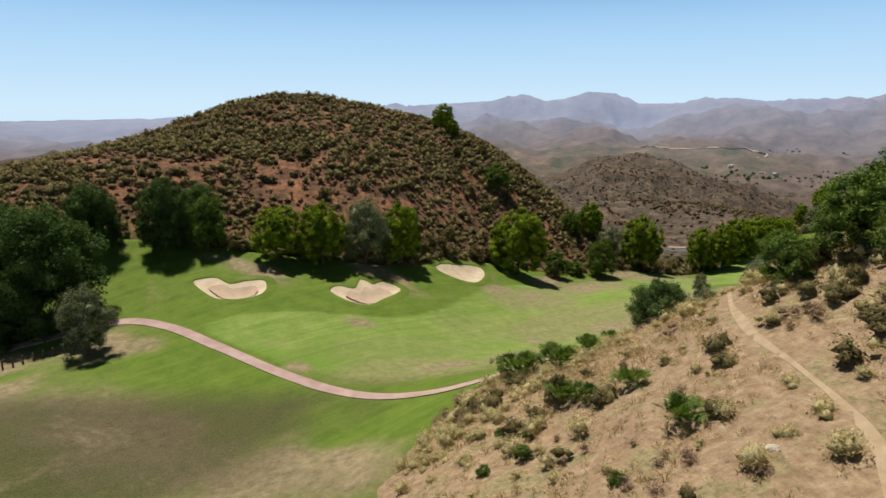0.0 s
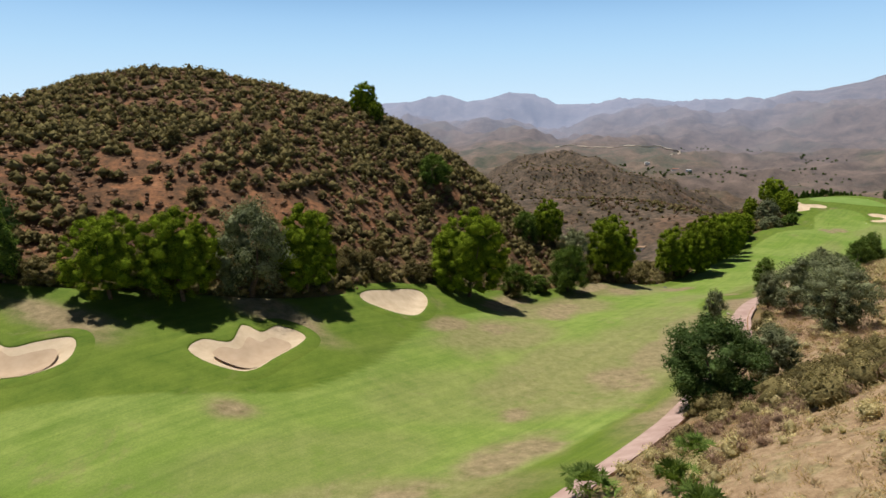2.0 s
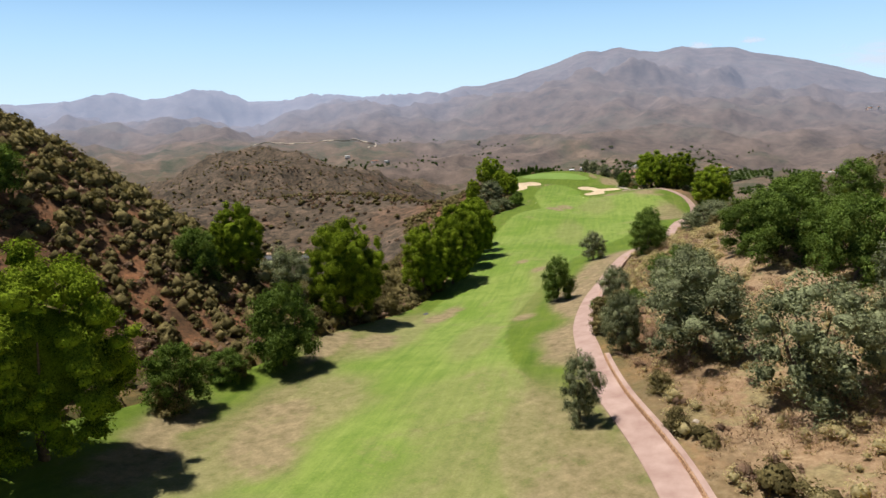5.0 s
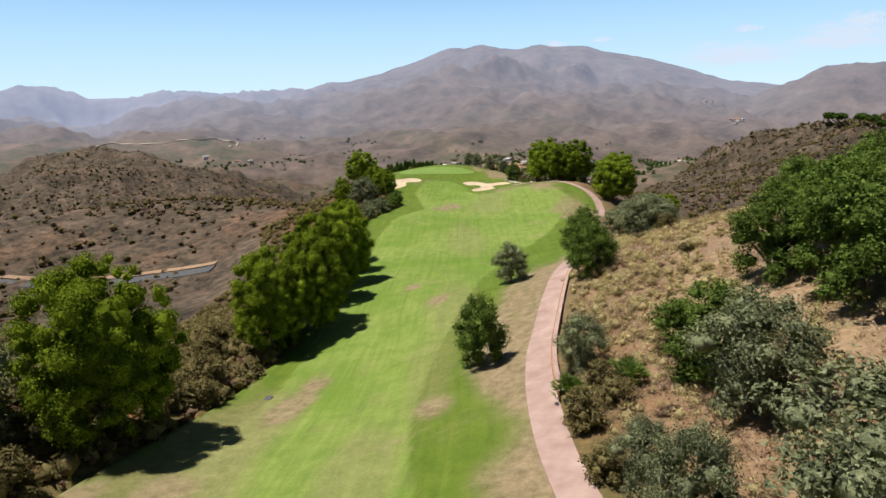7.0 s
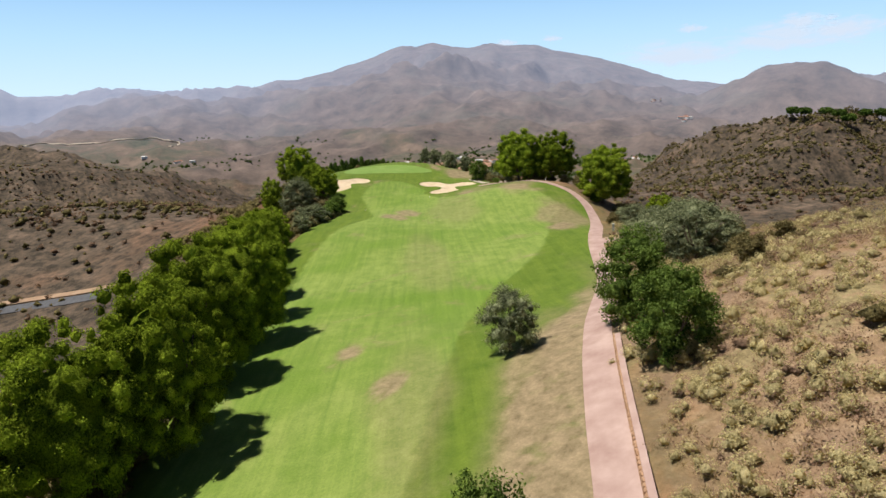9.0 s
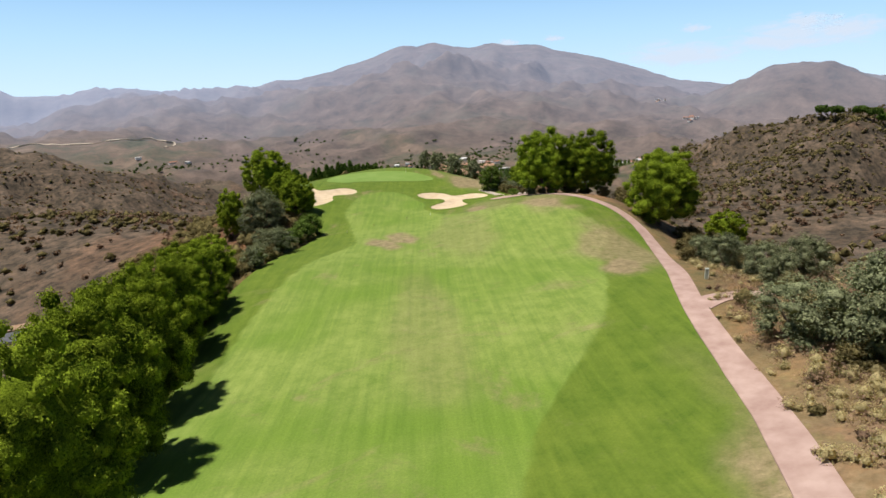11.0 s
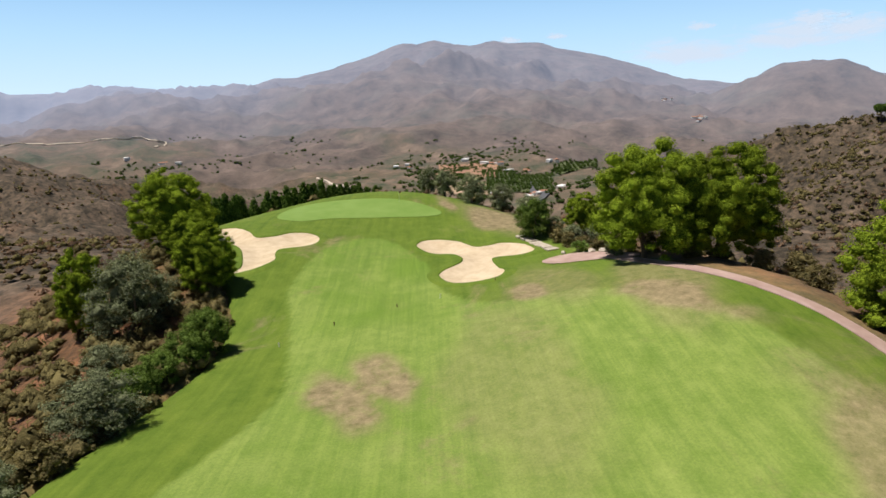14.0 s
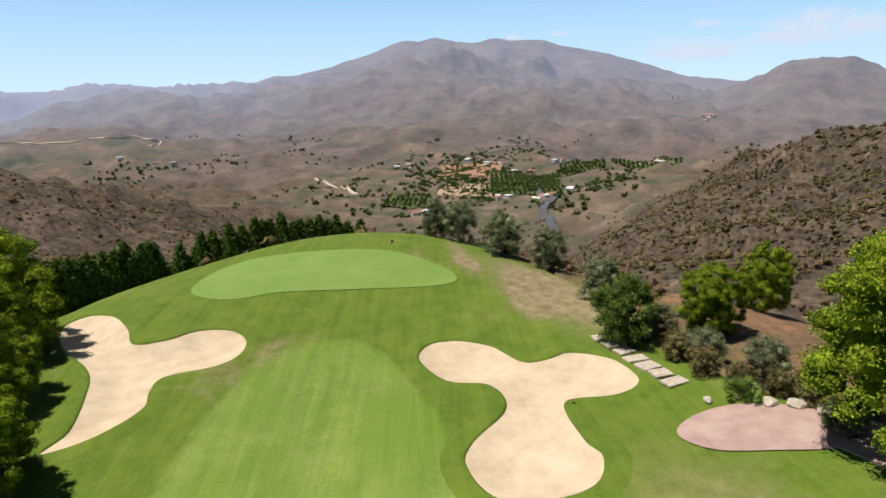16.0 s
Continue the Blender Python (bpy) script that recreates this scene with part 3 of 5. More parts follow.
MOWN = ((-34, 84), (-33, 88), (-26, 91), (-17, 93), (-8, 95.5), (0, 104), (8, 119), (20, 134), (40, 150), (62, 167), (84, 185), (102, 202), (120, 218), (140, 236), (158, 247), (175, 254.5),
        (182, 262), (188.5, 270), (195, 278.5), (203, 284), (212, 288), (219, 284), (214, 271), (206, 262), (203, 252), (207, 242), (206, 232), (202, 221), (195, 213.5), (184, 209.5), (171, 203),
        (161, 198.3), (155, 196.5), (150, 195.5), (137, 192.7), (124.5, 187.3), (112.7, 181.1), (104, 176), (95.7, 171), (80, 160), (66, 146), (54, 128), (40, 108), (26, 92))
# wide thin straw tints: centre, reach along and across, bearing, strength
TINT = ((28, 108, 13, 7, 42, 0.62), (40, 118, 12, 6, 45, 0.55), (20, 122, 10, 5, 48, 0.7), (48, 130, 10, 4, 42, 0.4), (33, 142, 12, 4.5, 50, 0.75), (66, 152, 8, 2.2, 45, 0.45), (86, 164, 9, 2.2, 50, 0.4), (104, 178, 10, 2.5, 50, 0.45),
        (62, 166, 12, 4, 55, 0.6), (100, 163, 14, 3.2, 61, 0.95), (112, 169.5, 12, 3, 62, 0.9), (150, 215, 14, 2.5, 45, 0.35), (190, 240, 12, 4, 48, 0.4), (10, 100, 9, 4, 60, 0.3), (-4, 84, 8, 3, 70, 0.3),
        (189, 209, 8, 4, 50, 0.8), (207, 233, 6, 2.6, 60, 0.5), (210, 248, 6, 3, 35, 0.5), (213, 236, 7, 3, 50, 0.6), (242, 277, 9, 4, 25, 0.95), (44, 113, 8, 4, 45, 0.9), (48, 120, 8, 3.5, 40, 0.8), (0, 75.5, 9, 3, 80, 0.6))
MOWN = MOWN + ((12, 80), (0, 73), (-14, 73), (-27, 79))


def make_turf_sheet():
    cols, rows = 96, len(EDGE_L)
    u = np.linspace(0, 1, cols)[None, :]
    x = EDGE_L[:, :1] * (1 - u) + EDGE_R[:, :1] * u
    y = EDGE_L[:, 1:] * (1 - u) + EDGE_R[:, 1:] * u
    z = land(x, y)
    sink = dish(x, y)
    z = z - np.where(sink > 0, 0.8, 0) + (fractal(x, y, 14, 3, 15) - 0.5) * 0.10
    z[:, 0] -= 0.7
    z[:, -1] -= 0.7
    z[0] -= 0.7
    z[-1] -= 0.7
    # the short-cut part of the hole
    lane = spline(MOWN, 460, True)
    d = distance(lane, x, y) * np.where(inside(lane, x, y), -1, 1)
    mown = 1 - smooth(-0.6, 0.6, d + (fractal(x, y, 6, 3, 23) - 0.5) * 0.8)
    dry = np.zeros(x.shape)
    for cx, cy, a, b in DRY + DRY2:
        k = np.argmin(np.hypot(PATH[:, 0] - cx, PATH[:, 1] - cy))
        t = PATH[min(k + 3, len(PATH) - 1)] - PATH[max(k - 3, 0)]
        t = t / np.hypot(*t)
        p, q = (x - cx) * t[0] + (y - cy) * t[1], (x - cx) * t[1] - (y - cy) * t[0]
        e = np.hypot(p / a, q / b) + (fractal(x, y, 4, 4, 29) - 0.5) * 1.1
        dry = np.maximum(dry, 0.95 * (1 - smooth(0.55, 1.35, e)))
    veil = fractal(x, y, 11, 4, 33)
    for cx, cy, a, b, turn, k in TINT:
        dry = np.maximum(dry, k * smooth(0.12, 0.6, bell(x, y, cx, cy, a, b, turn) + (veil - 0.5) * 0.7))
    reach = 1.5 + 3.2 * smooth(80, 92, x) * (1 - smooth(116, 124, x))
    verge = (1 - smooth(reach, reach + 3.5, distance(PATH[::2], x, y) + (veil - 0.5) * 7)) * smooth(16, 30, x) * (1 - smooth(130, 160, x))
    dry = np.maximum(dry, verge)
    brown = smooth(0.16, 0.55, bell(x, y, -54, 54, 32, 18, 65) + (veil - 0.5) * 0.6) * (1 - smooth(66, 74, y - 0.1 * x))
    cover = np.stack([mown, dry, brown], -1).reshape(-1, 3)
    ob = mesh_of("fairway", np.stack([x, y, z], -1).reshape(-1, 3), grid_faces(rows, cols), TURF, None, True, cover)
    return structure(ob, "green mown golf fairway with straw-coloured dry patches", "fairway")


make_turf_sheet()


def patch_sheet(name, line, step_size, lift, depth, material, rim=0.0):
    """A sheet that fills an outline, following the land, sunk by a dish of that depth."""
    lo, hi = line.min(0) - 1, line.max(0) + 1
    gx, gy = np.meshgrid(np.arange(lo[0], hi[0], step_size), np.arange(lo[1], hi[1], step_size))
    keep = inside(line, gx, gy)
    near = distance(line, gx, gy) < step_size * 0.55
    pts = np.stack([gx[keep & ~near], gy[keep & ~near]], -1)
    co = [Vector(p) for p in np.concatenate([line, pts])]
    from_edges = [(i, (i + 1) % len(line)) for i in range(len(line))]
    v2, _, f2, *_ = delaunay(co, from_edges, [], 1, 1e-4)
    v = np.array([tuple(p) for p in v2])
    d = distance(np.concatenate([line, (line + np.roll(line, 1, 0)) / 2]), v[:, 0], v[:, 1])
    z = land(v[:, 0], v[:, 1]) + lift - depth * smooth(0, 2.6, d) - rim * smooth(-0.1, 0.2, d) + (fractal(v[:, 0], v[:, 1], 1.5, 3, 5) - 0.5) * 0.08 * (depth > 0)
    return mesh_of(name, np.column_stack([v, z]), [f for f in f2 if len(f) == 3], material, None, True)


from mathutils.geometry import delaunay_2d_cdt as delaunay


def lip_of(line, parent):
    """The grass rim that rolls over a bunker's edge."""
    t = np.roll(line, -1, 0) - np.roll(line, 1, 0)
    t /= np.hypot(t[:, 0], t[:, 1])[:, None]
    out = np.stack([t[:, 1], -t[:, 0]], -1)
    probe = inside(line, *(line[0] + 0.2 * out[0])[:, None])[0]
    out = -out if probe else out
    n = len(line)
    offs = np.array((-0.04, 0.0, 0.25, 0.9, 1.6, 2.0))
    ups = np.array((-0.30, 0.06, 0.12, 0.09, 0.05, -0.12))
    p = line[None] + out[None] * offs[:, None, None]
    z = land(p[..., 0], p[..., 1]) + ups[:, None]
    v = np.concatenate([p, z[..., None]], -1).reshape(-1, 3)
    return mesh_of("grass_lip", v, grid_faces(len(offs), n, True), TURF, parent, True, np.zeros((len(v), 3)))


for key, line in BUNKERS.items():
    base = new("bunker")
    sand = patch_sheet("sand", line, 0.8, 0.02, 0.55, SAND, 0.15)
    sand.parent = base
    lip_of(line, base)
    if key in "ab":
        low = line.mean(0) + (line - line.mean(0)) * 0.66 + np.array((0.7, -1.1))
        raked = patch_sheet("raked_sand", low, 0.8, -0.05, 0.50, DARK_SAND, 0.12)
        raked.parent = base
    tagged(base, "sand bunker of pale beige raked sand sunk in the turf", "bunker", "golf bunkers")

ob = patch_sheet("putting_green", GREEN_LINE, 1.2, 0.05, 0.0, GREEN)
structure(ob, "smooth pale green putting surface on the plateau", "putting green")


def ribbon(name, line, width, lift, material, depth=0.35):
    """A slab that follows a line over the land."""
    t = np.gradient(line, axis=0)
    t /= np.hypot(t[:, 0], t[:, 1])[:, None]
    n = np.stack([t[:, 1], -t[:, 0]], -1)
    us = np.array([-0.5, -0.5, -0.25, 0, 0.25, 0.5, 0.5])
    drop = np.array([-depth, 0, 0, 0, 0, 0, -depth])
    w = np.broadcast_to(np.asarray(width, float), (len(line),))
    x = line[:, :1] + n[:, :1] * us * w[:, None]
    y = line[:, 1:] + n[:, 1:] * us * w[:, None]
    z = land(x, y) + lift + drop
    return mesh_of(name, np.stack([x, y, z], -1).reshape(-1, 3), grid_faces(len(line), 7)[:, ::-1], material)


path_wide = 1.75 + 0.65 * smooth(5, 25, PATH[:, 0]) + (fractal(PATH[:, 0], PATH[:, 1], 7, 2, 3) - 0.5) * 0.3
structure(ribbon("cart_path", PATH, path_wide, 0.10, PAVING), "narrow winding pink concrete cart path", "path")

# ---------------------------------------------------------------- plants
def ico(level=1):
    bm = bmesh.new()
    bmesh.ops.create_icosphere(bm, subdivisions=level, radius=1)
    v = np.array([tuple(p.co) for p in bm.verts])
    f = np.array([[p.index for p in q.verts] for q in bm.faces])
    bm.free()
    return v, f


ICO1, ICO2 = ico(1), ico(2)
OCTA = (np.array(((1, 0, 0), (0, 1, 0), (-1, 0, 0), (0, -1, 0), (0, 0, 1), (0, 0, -0.6))), np.array(((0, 1, 4), (1, 2, 4), (2, 3, 4), (3, 0, 4), (1, 0, 5), (2, 1, 5), (3, 2, 5), (0, 3, 5))))


def leaf_cards(centres, normals, size, rng, narrow=0.55, wild=0.42):
    """Small three-cornered leaves, one at every centre, facing roughly along its normal."""
    n = len(centres)
    nn = normals + rng.normal(0, wild, (n, 3))
    nn /= np.linalg.norm(nn, axis=1)[:, None] + 1e-9
    a = np.cross(nn, rng.normal(0, 1, (n, 3)))
    a /= np.linalg.norm(a, axis=1)[:, None] + 1e-9
    b = np.cross(nn, a)
    s = (size * rng.uniform(0.6, 1.35, n))[:, None]
    lift = nn * s * 0.25
    v = np.stack([centres - a * s - b * s * narrow, centres + a * s - b * s * narrow, centres + b * s * narrow * 1.6 + lift], 1)
    f = np.arange(n * 3).reshape(-1, 3)
    return v.reshape(-1, 3), np.column_stack([f, f[:, 2]])


def lumps_to_mesh(lumps, leaves, leaf, rng, core=0.74, narrow=0.55, even=1.0, ball=None, rag=0.2):
    """Leaf clumps: a lump is (centre, radius, solid); solid ones have a ragged kernel, all carry many small leaves."""
    vs, fs, off = [], [], 0
    bv, tri = ball or ICO1
    for (cx, cy, cz, r, solid) in lumps:
        c = np.array((cx, cy, cz))
        if solid:
            v = bv * (1 + rng.normal(0, rag, (len(bv), 1))) * r * core * np.array((1, 1, even)) + c
            vs.append(v)
            fs.append(np.column_stack([tri, tri[:, 2]]) + off)
            off += len(v)
        n = max(8, int(leaves * (r ** 2)))
        d = rng.normal(0, 1, (n, 3))
        d /= np.linalg.norm(d, axis=1)[:, None]
        p = c + d * r * rng.uniform(0.45 if not solid else 0.68, 1.15, (n, 1)) * np.array((1, 1, even))
        lv, lf = leaf_cards(p, d + np.array((0, 0, 0.6)), leaf, rng, narrow, 0.55)
        vs.append(lv)
        fs.append(lf + off)
        off += len(lv)
    return np.concatenate(vs), np.concatenate(fs)


def mixed_mesh(name, v, f, material, parent=None):
    """Quads and triangles together: a repeated last corner marks a triangle."""
    tri = f[:, 2] == f[:, 3]
    me = bpy.data.meshes.new(name)
    loops = np.concatenate([f[tri][:, :3].ravel(), f[~tri].ravel()])
    total = np.concatenate([np.full(tri.sum(), 3), np.full((~tri).sum(), 4)]).astype(np.int32)
    me.vertices.add(len(v))
    me.vertices.foreach_set("co", np.asarray(v, np.float32).ravel())
    me.loops.add(len(loops))
    me.loops.foreach_set("vertex_index", loops.astype(np.int32))
    me.polygons.add(len(total))
    me.polygons.foreach_set("loop_start", np.concatenate([[0], np.cumsum(total)[:-1]]).astype(np.int32))
    me.polygons.foreach_set("loop_total", total)
    me.polygons.foreach_set("use_smooth", np.ones(len(total), bool))
    me.update(calc_edges=True)
    me.materials.append(material)
    ob = new(name, me)
    ob.parent = parent
    return ob


def tube(points, radii, sides=7):
    """A tapered limb through the points."""
    vs, fs = [], []
    p = np.array(points, float)
    for i, (q, r) in enumerate(zip(p, radii)):
        t = p[min(i + 1, len(p) - 1)] - p[max(i - 1, 0)]
        t /= np.linalg.norm(t)
        a = np.cross(t, (0.3, 1, 0.2))
        a /= np.linalg.norm(a)
        b = np.cross(t, a)
        for k in range(sides):
            w = 2 * math.pi * k / sides
            vs.append(q + r * (a * math.cos(w) + b * math.sin(w)))
    for i in range(len(p) - 1):
        for k in range(sides):
            a0, b0 = i * sides + k, i * sides + (k + 1) % sides
            fs.append((a0, b0, b0 + sides, a0 + sides))
    return np.array(vs), np.array(fs)


def trunk_mesh(name, parent, height, radius, limbs, spread, top, rng, lean=0.05):
    """A trunk that forks into limbs reaching into the crown."""
    vs, fs, off = [], [], 0
    bend = rng.normal(0, lean, 2)
    fork = np.array((bend[0], bend[1], height))
    runs = [([(0, 0, -0.06), (bend[0] * 0.3, bend[1] * 0.3, height * 0.5), tuple(fork)], [radius * 1.25, radius, radius * 0.85])]
    for k in range(limbs):
        w = 2 * math.pi * (k + rng.uniform(-0.3, 0.3)) / limbs
        d = np.array((math.cos(w), math.sin(w), 0)) * spread * rng.uniform(0.6, 1)
        end = fork + d + np.array((0, 0, (top - height) * rng.uniform(0.5, 0.95)))
        midp = fork + d * 0.55 + np.array((0, 0, (top - height) * 0.3))
        runs.append(([tuple(fork), tuple(midp), tuple(end)], [radius * 0.6, radius * 0.4, radius * 0.15]))
    for p, r in runs:
        v, f = tube(p, r)
        vs.append(v)
        fs.append(f + off)
        off += len(v)
    return mesh_of(name, np.concatenate(vs), np.concatenate(fs), BARK, parent, True)


def crown_lumps(rng, count, low, high, wide, size, belly=0.45, hollow=0.8, twigs=6):
    """Boughs over a rounded crown between two heights, widest at belly, each bough a cluster of small tufts."""
    out = []
    dents = [(rng.uniform(0, 6.28), rng.uniform(0.1, 0.9), rng.uniform(0.68, 0.9)) for _ in range(6)]
    for k in range(count):
        t = (k + 0.5) / count
        h = t ** 0.9
        prof = max(0.0, math.sin(math.pi * min(1, (0.5 * h / belly if h < belly else 0.5 + 0.5 * (h - belly) / (1 - belly))))) ** 0.5
        prof = max(prof, 0.78 if h < belly else 0)
        w = k * 2.39996 + rng.uniform(-0.35, 0.35)
        pull = 1.0
        for dw, dh, ds in dents:
            if abs((w - dw + math.pi) % (2 * math.pi) - math.pi) < 0.6 and abs(h - dh) < 0.22:
                pull *= ds
        s = size * rng.uniform(0.75, 1.3)
        rad = max(0, (wide / 2 - s * 0.7)) * prof * pull * rng.uniform(hollow, 1.05)
        c = np.array((rad * math.cos(w), rad * math.sin(w), low + s * 0.5 + (high - low - s * 1.1) * h))
        out.append((*c, s * 0.8, True))
        away = c - np.array((0, 0, low + (high - low) * 0.35))
        away /= np.linalg.norm(away) + 1e-6
        for q in range(twigs):
            d = rng.normal(0, 1, 3) + away * 0.9
            d /= np.linalg.norm(d)
            out.append((*(c + d * s * rng.uniform(0.6, 0.95)), s * rng.uniform(0.38, 0.6), False))
    for k in range(max(4, count // 6)):
        w, q = k * 2.4, 0.24 * wide * rng.rand() ** 0.5
        out.append((q * math.cos(w), q * math.sin(w), low + (high - low) * rng.uniform(0.18, 0.62), 0.17, True))
    return out


def puff_crown(rng, count, low, wide_at, size, cards, leaf):
    """A pine's crown: rounded puffs of needles packed over a dome, each thick above and bare below, round a dark heart."""
    vs, fs, off = [], [], 0
    bv, tri = ICO2
    top, mid = 1.0, low + (1 - low) * wide_at

    def keep(v, f):
        nonlocal off
        vs.append(v)
        fs.append(np.column_stack([f, f[:, 2]]) + off)
        off += len(v)

    def dome(u, w):
        """A point of the dome: u from -1 at the skirt to 1 at the top."""
        swell = 1 + 0.10 * math.sin(2 * w + seedling) + 0.07 * math.sin(5 * w + 2 * seedling + 3 * u)
        r = 0.5 * math.sqrt(max(0, 1 - abs(u) ** (2.0 if u > 0 else 3.2))) * swell
        return np.array((r * math.cos(w), r * math.sin(w), mid + (u * (top - mid) if u > 0 else u * (mid - low)) * (1 + 0.05 * math.sin(3 * w + seedling))))

    seedling = rng.uniform(0, 6.28)
    heart = np.array([dome(p[2], math.atan2(p[1], p[0])) for p in bv])
    centre = np.array((0, 0, mid))
    keep(centre + (heart - centre) * 0.58 * (1 + rng.normal(0, 0.09, (len(bv), 1))), tri)
    for k in range(count):
        u = -0.92 + 1.9 * (k + 0.5) / count
        w = k * 2.39996 + rng.uniform(-0.3, 0.3)
        edge = dome(min(u, 0.985), w)
        s = size * rng.uniform(0.5, 1.35)
        out = edge - centre
        out /= np.linalg.norm(out) + 1e-6
        c = edge - out * s * rng.uniform(0.25, 1.7)
        flat = np.array((1, 1, 0.66))
        keep(ICO1[0] * (1 + rng.normal(0, 0.14, (12, 1))) * s * 0.74 * flat + c, ICO1[1])
        n = int(cards * (s / size) ** 2)
        d = rng.normal(0, 1, (n, 3)) + np.array((0, 0, 0.75)) + out * 0.5
        d /= np.linalg.norm(d, axis=1)[:, None]
        p = c + d * s * (1.18 - 0.45 * rng.rand(n, 1) ** 0.8) * flat
        lv, lf = leaf_cards(p, d * 0.8 + np.array((0, 0, 0.6)), leaf, rng, 0.30, 0.45)
        vs.append(lv)
        fs.append(lf + off)
        off += len(lv)
    return np.concatenate(vs), np.concatenate(fs)


KINDS = {}


def tree_kind(name, label, category, material, seed, variants, count, low, size, leaves, leaf, belly, trunk_h, trunk_r, limbs, narrow=0.55, even=0.85, puffs=0):
    """Three or so models of a tree one metre high and one metre wide, kept below ground and copied from there."""
    KINDS[name] = []
    for k in range(variants):
        rng = np.random.RandomState(seed + k)
        base = new(name)
        tagged(base, label, category)
        trunk_mesh("trunk", base, trunk_h, trunk_r, limbs, 0.26, 0.75, rng)
        if puffs:
            v, f = puff_crown(rng, count, low, belly, size, puffs, leaf)
        else:
            v, f = lumps_to_mesh(crown_lumps(rng, count, low, 1.0, 1.0, size, belly), leaves, leaf, rng, narrow=narrow, even=even, ball=ICO1, rag=0.2, core=0.7)
        mixed_mesh("crown", v, f, material, base)
        KINDS[name].append(base)


tree_kind("pine_tree", "bright green bushy pine tree beside the fairway", "tree", PINE, 100, 4, 150, 0.03, 0.088, 0, 0.0088, 0.46, 0.25, 0.026, 6, puffs=310)
tree_kind("olive_tree", "grey-green olive tree with an airy crown", "tree", OLIVE, 200, 3, 26, 0.06, 0.150, 7500, 0.0150, 0.5, 0.22, 0.035, 5, 0.35)
tree_kind("carob_tree", "dense dark green carob tree with low crown", "tree", CAROB, 300, 3, 40, 0.0, 0.135, 17000, 0.0110, 0.40, 0.12, 0.035, 4, 0.42)
tree_kind("broadleaf_tree", "leafy green young broadleaf tree on dry ground", "tree", BROAD, 400, 3, 26, 0.03, 0.150, 9500, 0.0150, 0.42, 0.2, 0.028, 4, 0.4)
tree_kind("shrub", "low rounded grey-green shrub on the slope", "shrub", SCRUB, 500, 3, 12, -0.05, 0.24, 1500, 0.034, 0.4, 0.1, 0.03, 3, 0.4)
USED = set()


def plant(kind, x, y, high, wide, sink=0.15, group="", label=""):
    rng = random.Random(int(x * 37 + y * 101))
    pool = KINDS[kind]
    k = rng.randrange(len(pool))
    ob = pool[k]
    m = Matrix.Translation((x, y, ground_z(x, y) - sink)) @ Matrix.Rotation(rng.uniform(0, 6.28), 4, "Z") @ Matrix.Diagonal((wide, wide, high, 1))
    if (kind, k) not in USED:
        USED.add((kind, k))
        ob.matrix_basis = m
    else:
        keep, ob.scale = tuple(ob.scale), (1, 1, 1)
        made = copy_thing(ob, m)
        ob.scale = keep
        ob = made
    return tagged(ob, label, "", group)


PINES = ((-30.4, 110.5, 10, 9), (-22.6, 111.7, 11.3, 9.2), (-8.7, 119.9, 11.6, 9), (18, 142, 15.5, 13), (44.7, 183, 11, 7.8), (58.4, 174.6, 15.6, 12), (83.6, 191.2, 14.2, 9.8),
         (91.3, 193, 15, 10.2), (100, 202, 14.5, 10), (108, 208, 14.5, 10.5), (115, 217, 14, 10), (122, 226, 14, 10.5), (131, 239, 13, 10.5), (139, 247, 10.8, 10), (148, 258, 8.0, 8.5),
         (195.5, 308.5, 12.6, 12.8), (192.5, 298, 7.8, 7.6), (188.3, 287.1, 8.8, 8.3), (176, 296, 10.7, 6.5), (221.8, 241, 14.4, 14))
PINES2 = ((226.5, 233, 14, 12.5), (217, 212.5, 14.6, 14.5), (243, 207, 8.5, 8), (240, 258.5, 7, 6), (255.5, 257, 8, 6), (0, 206.8, 8.5, 7), (3, 203, 5.5, 5))
OLIVES = ((-48.7, 78.6, 9.5, 7.4), (-15.4, 116, 12, 10.5), (49.9, 177, 9, 8.7), (177.7, 287, 9.5, 10.8), (164.3, 263, 5, 7.5), (170, 275.5, 4.5, 5.2), (155, 256, 4, 4.5), (145.9, 168.7, 7.5, 10.2),
          (156.5, 179, 5.5, 9), (115.4, 175.7, 6, 5.8), (87.5, 147.2, 5.2, 4.7), (53.9, 122.6, 6, 3.5), (69, 130.5, 6.6, 4.7), (70, 123.3, 9.5, 10.5), (64.5, 110.3, 9.5, 10), (82, 132, 8, 8.5), (189.5, 193.5, 5.5, 6), (181.5, 187, 5, 6), (186, 183.5, 6, 6.5), (176, 184.5, 4, 4.5), (197, 199, 4.5, 5))
OLIVES2 = ((154, 173, 8, 10), (78, 109, 8.2, 6.5), (42, 92, 6, 6), (72.5, 134.5, 4.5, 4), (251, 297, 6, 5.5), (250.6, 301.5, 6, 4.5), (250, 289, 6.2, 6.4), (250.5, 282, 5.5, 5.6), (242.5, 271, 5, 5.5),
           (231.5, 252, 3.6, 3.8), (233, 257, 3, 3.6), (236.5, 262, 3.4, 4), (224, 246, 2.4, 3))
CAROBS = ((-58.8, 88, 18, 17), (-64, 82.6, 6.3, 8.2), (-50.3, 108, 12.6, 9.6), (-46, 114, 10, 10), (33.7, 89.5, 8.7, 11), (-70, 95, 14, 13), (-62, 106, 11, 10))
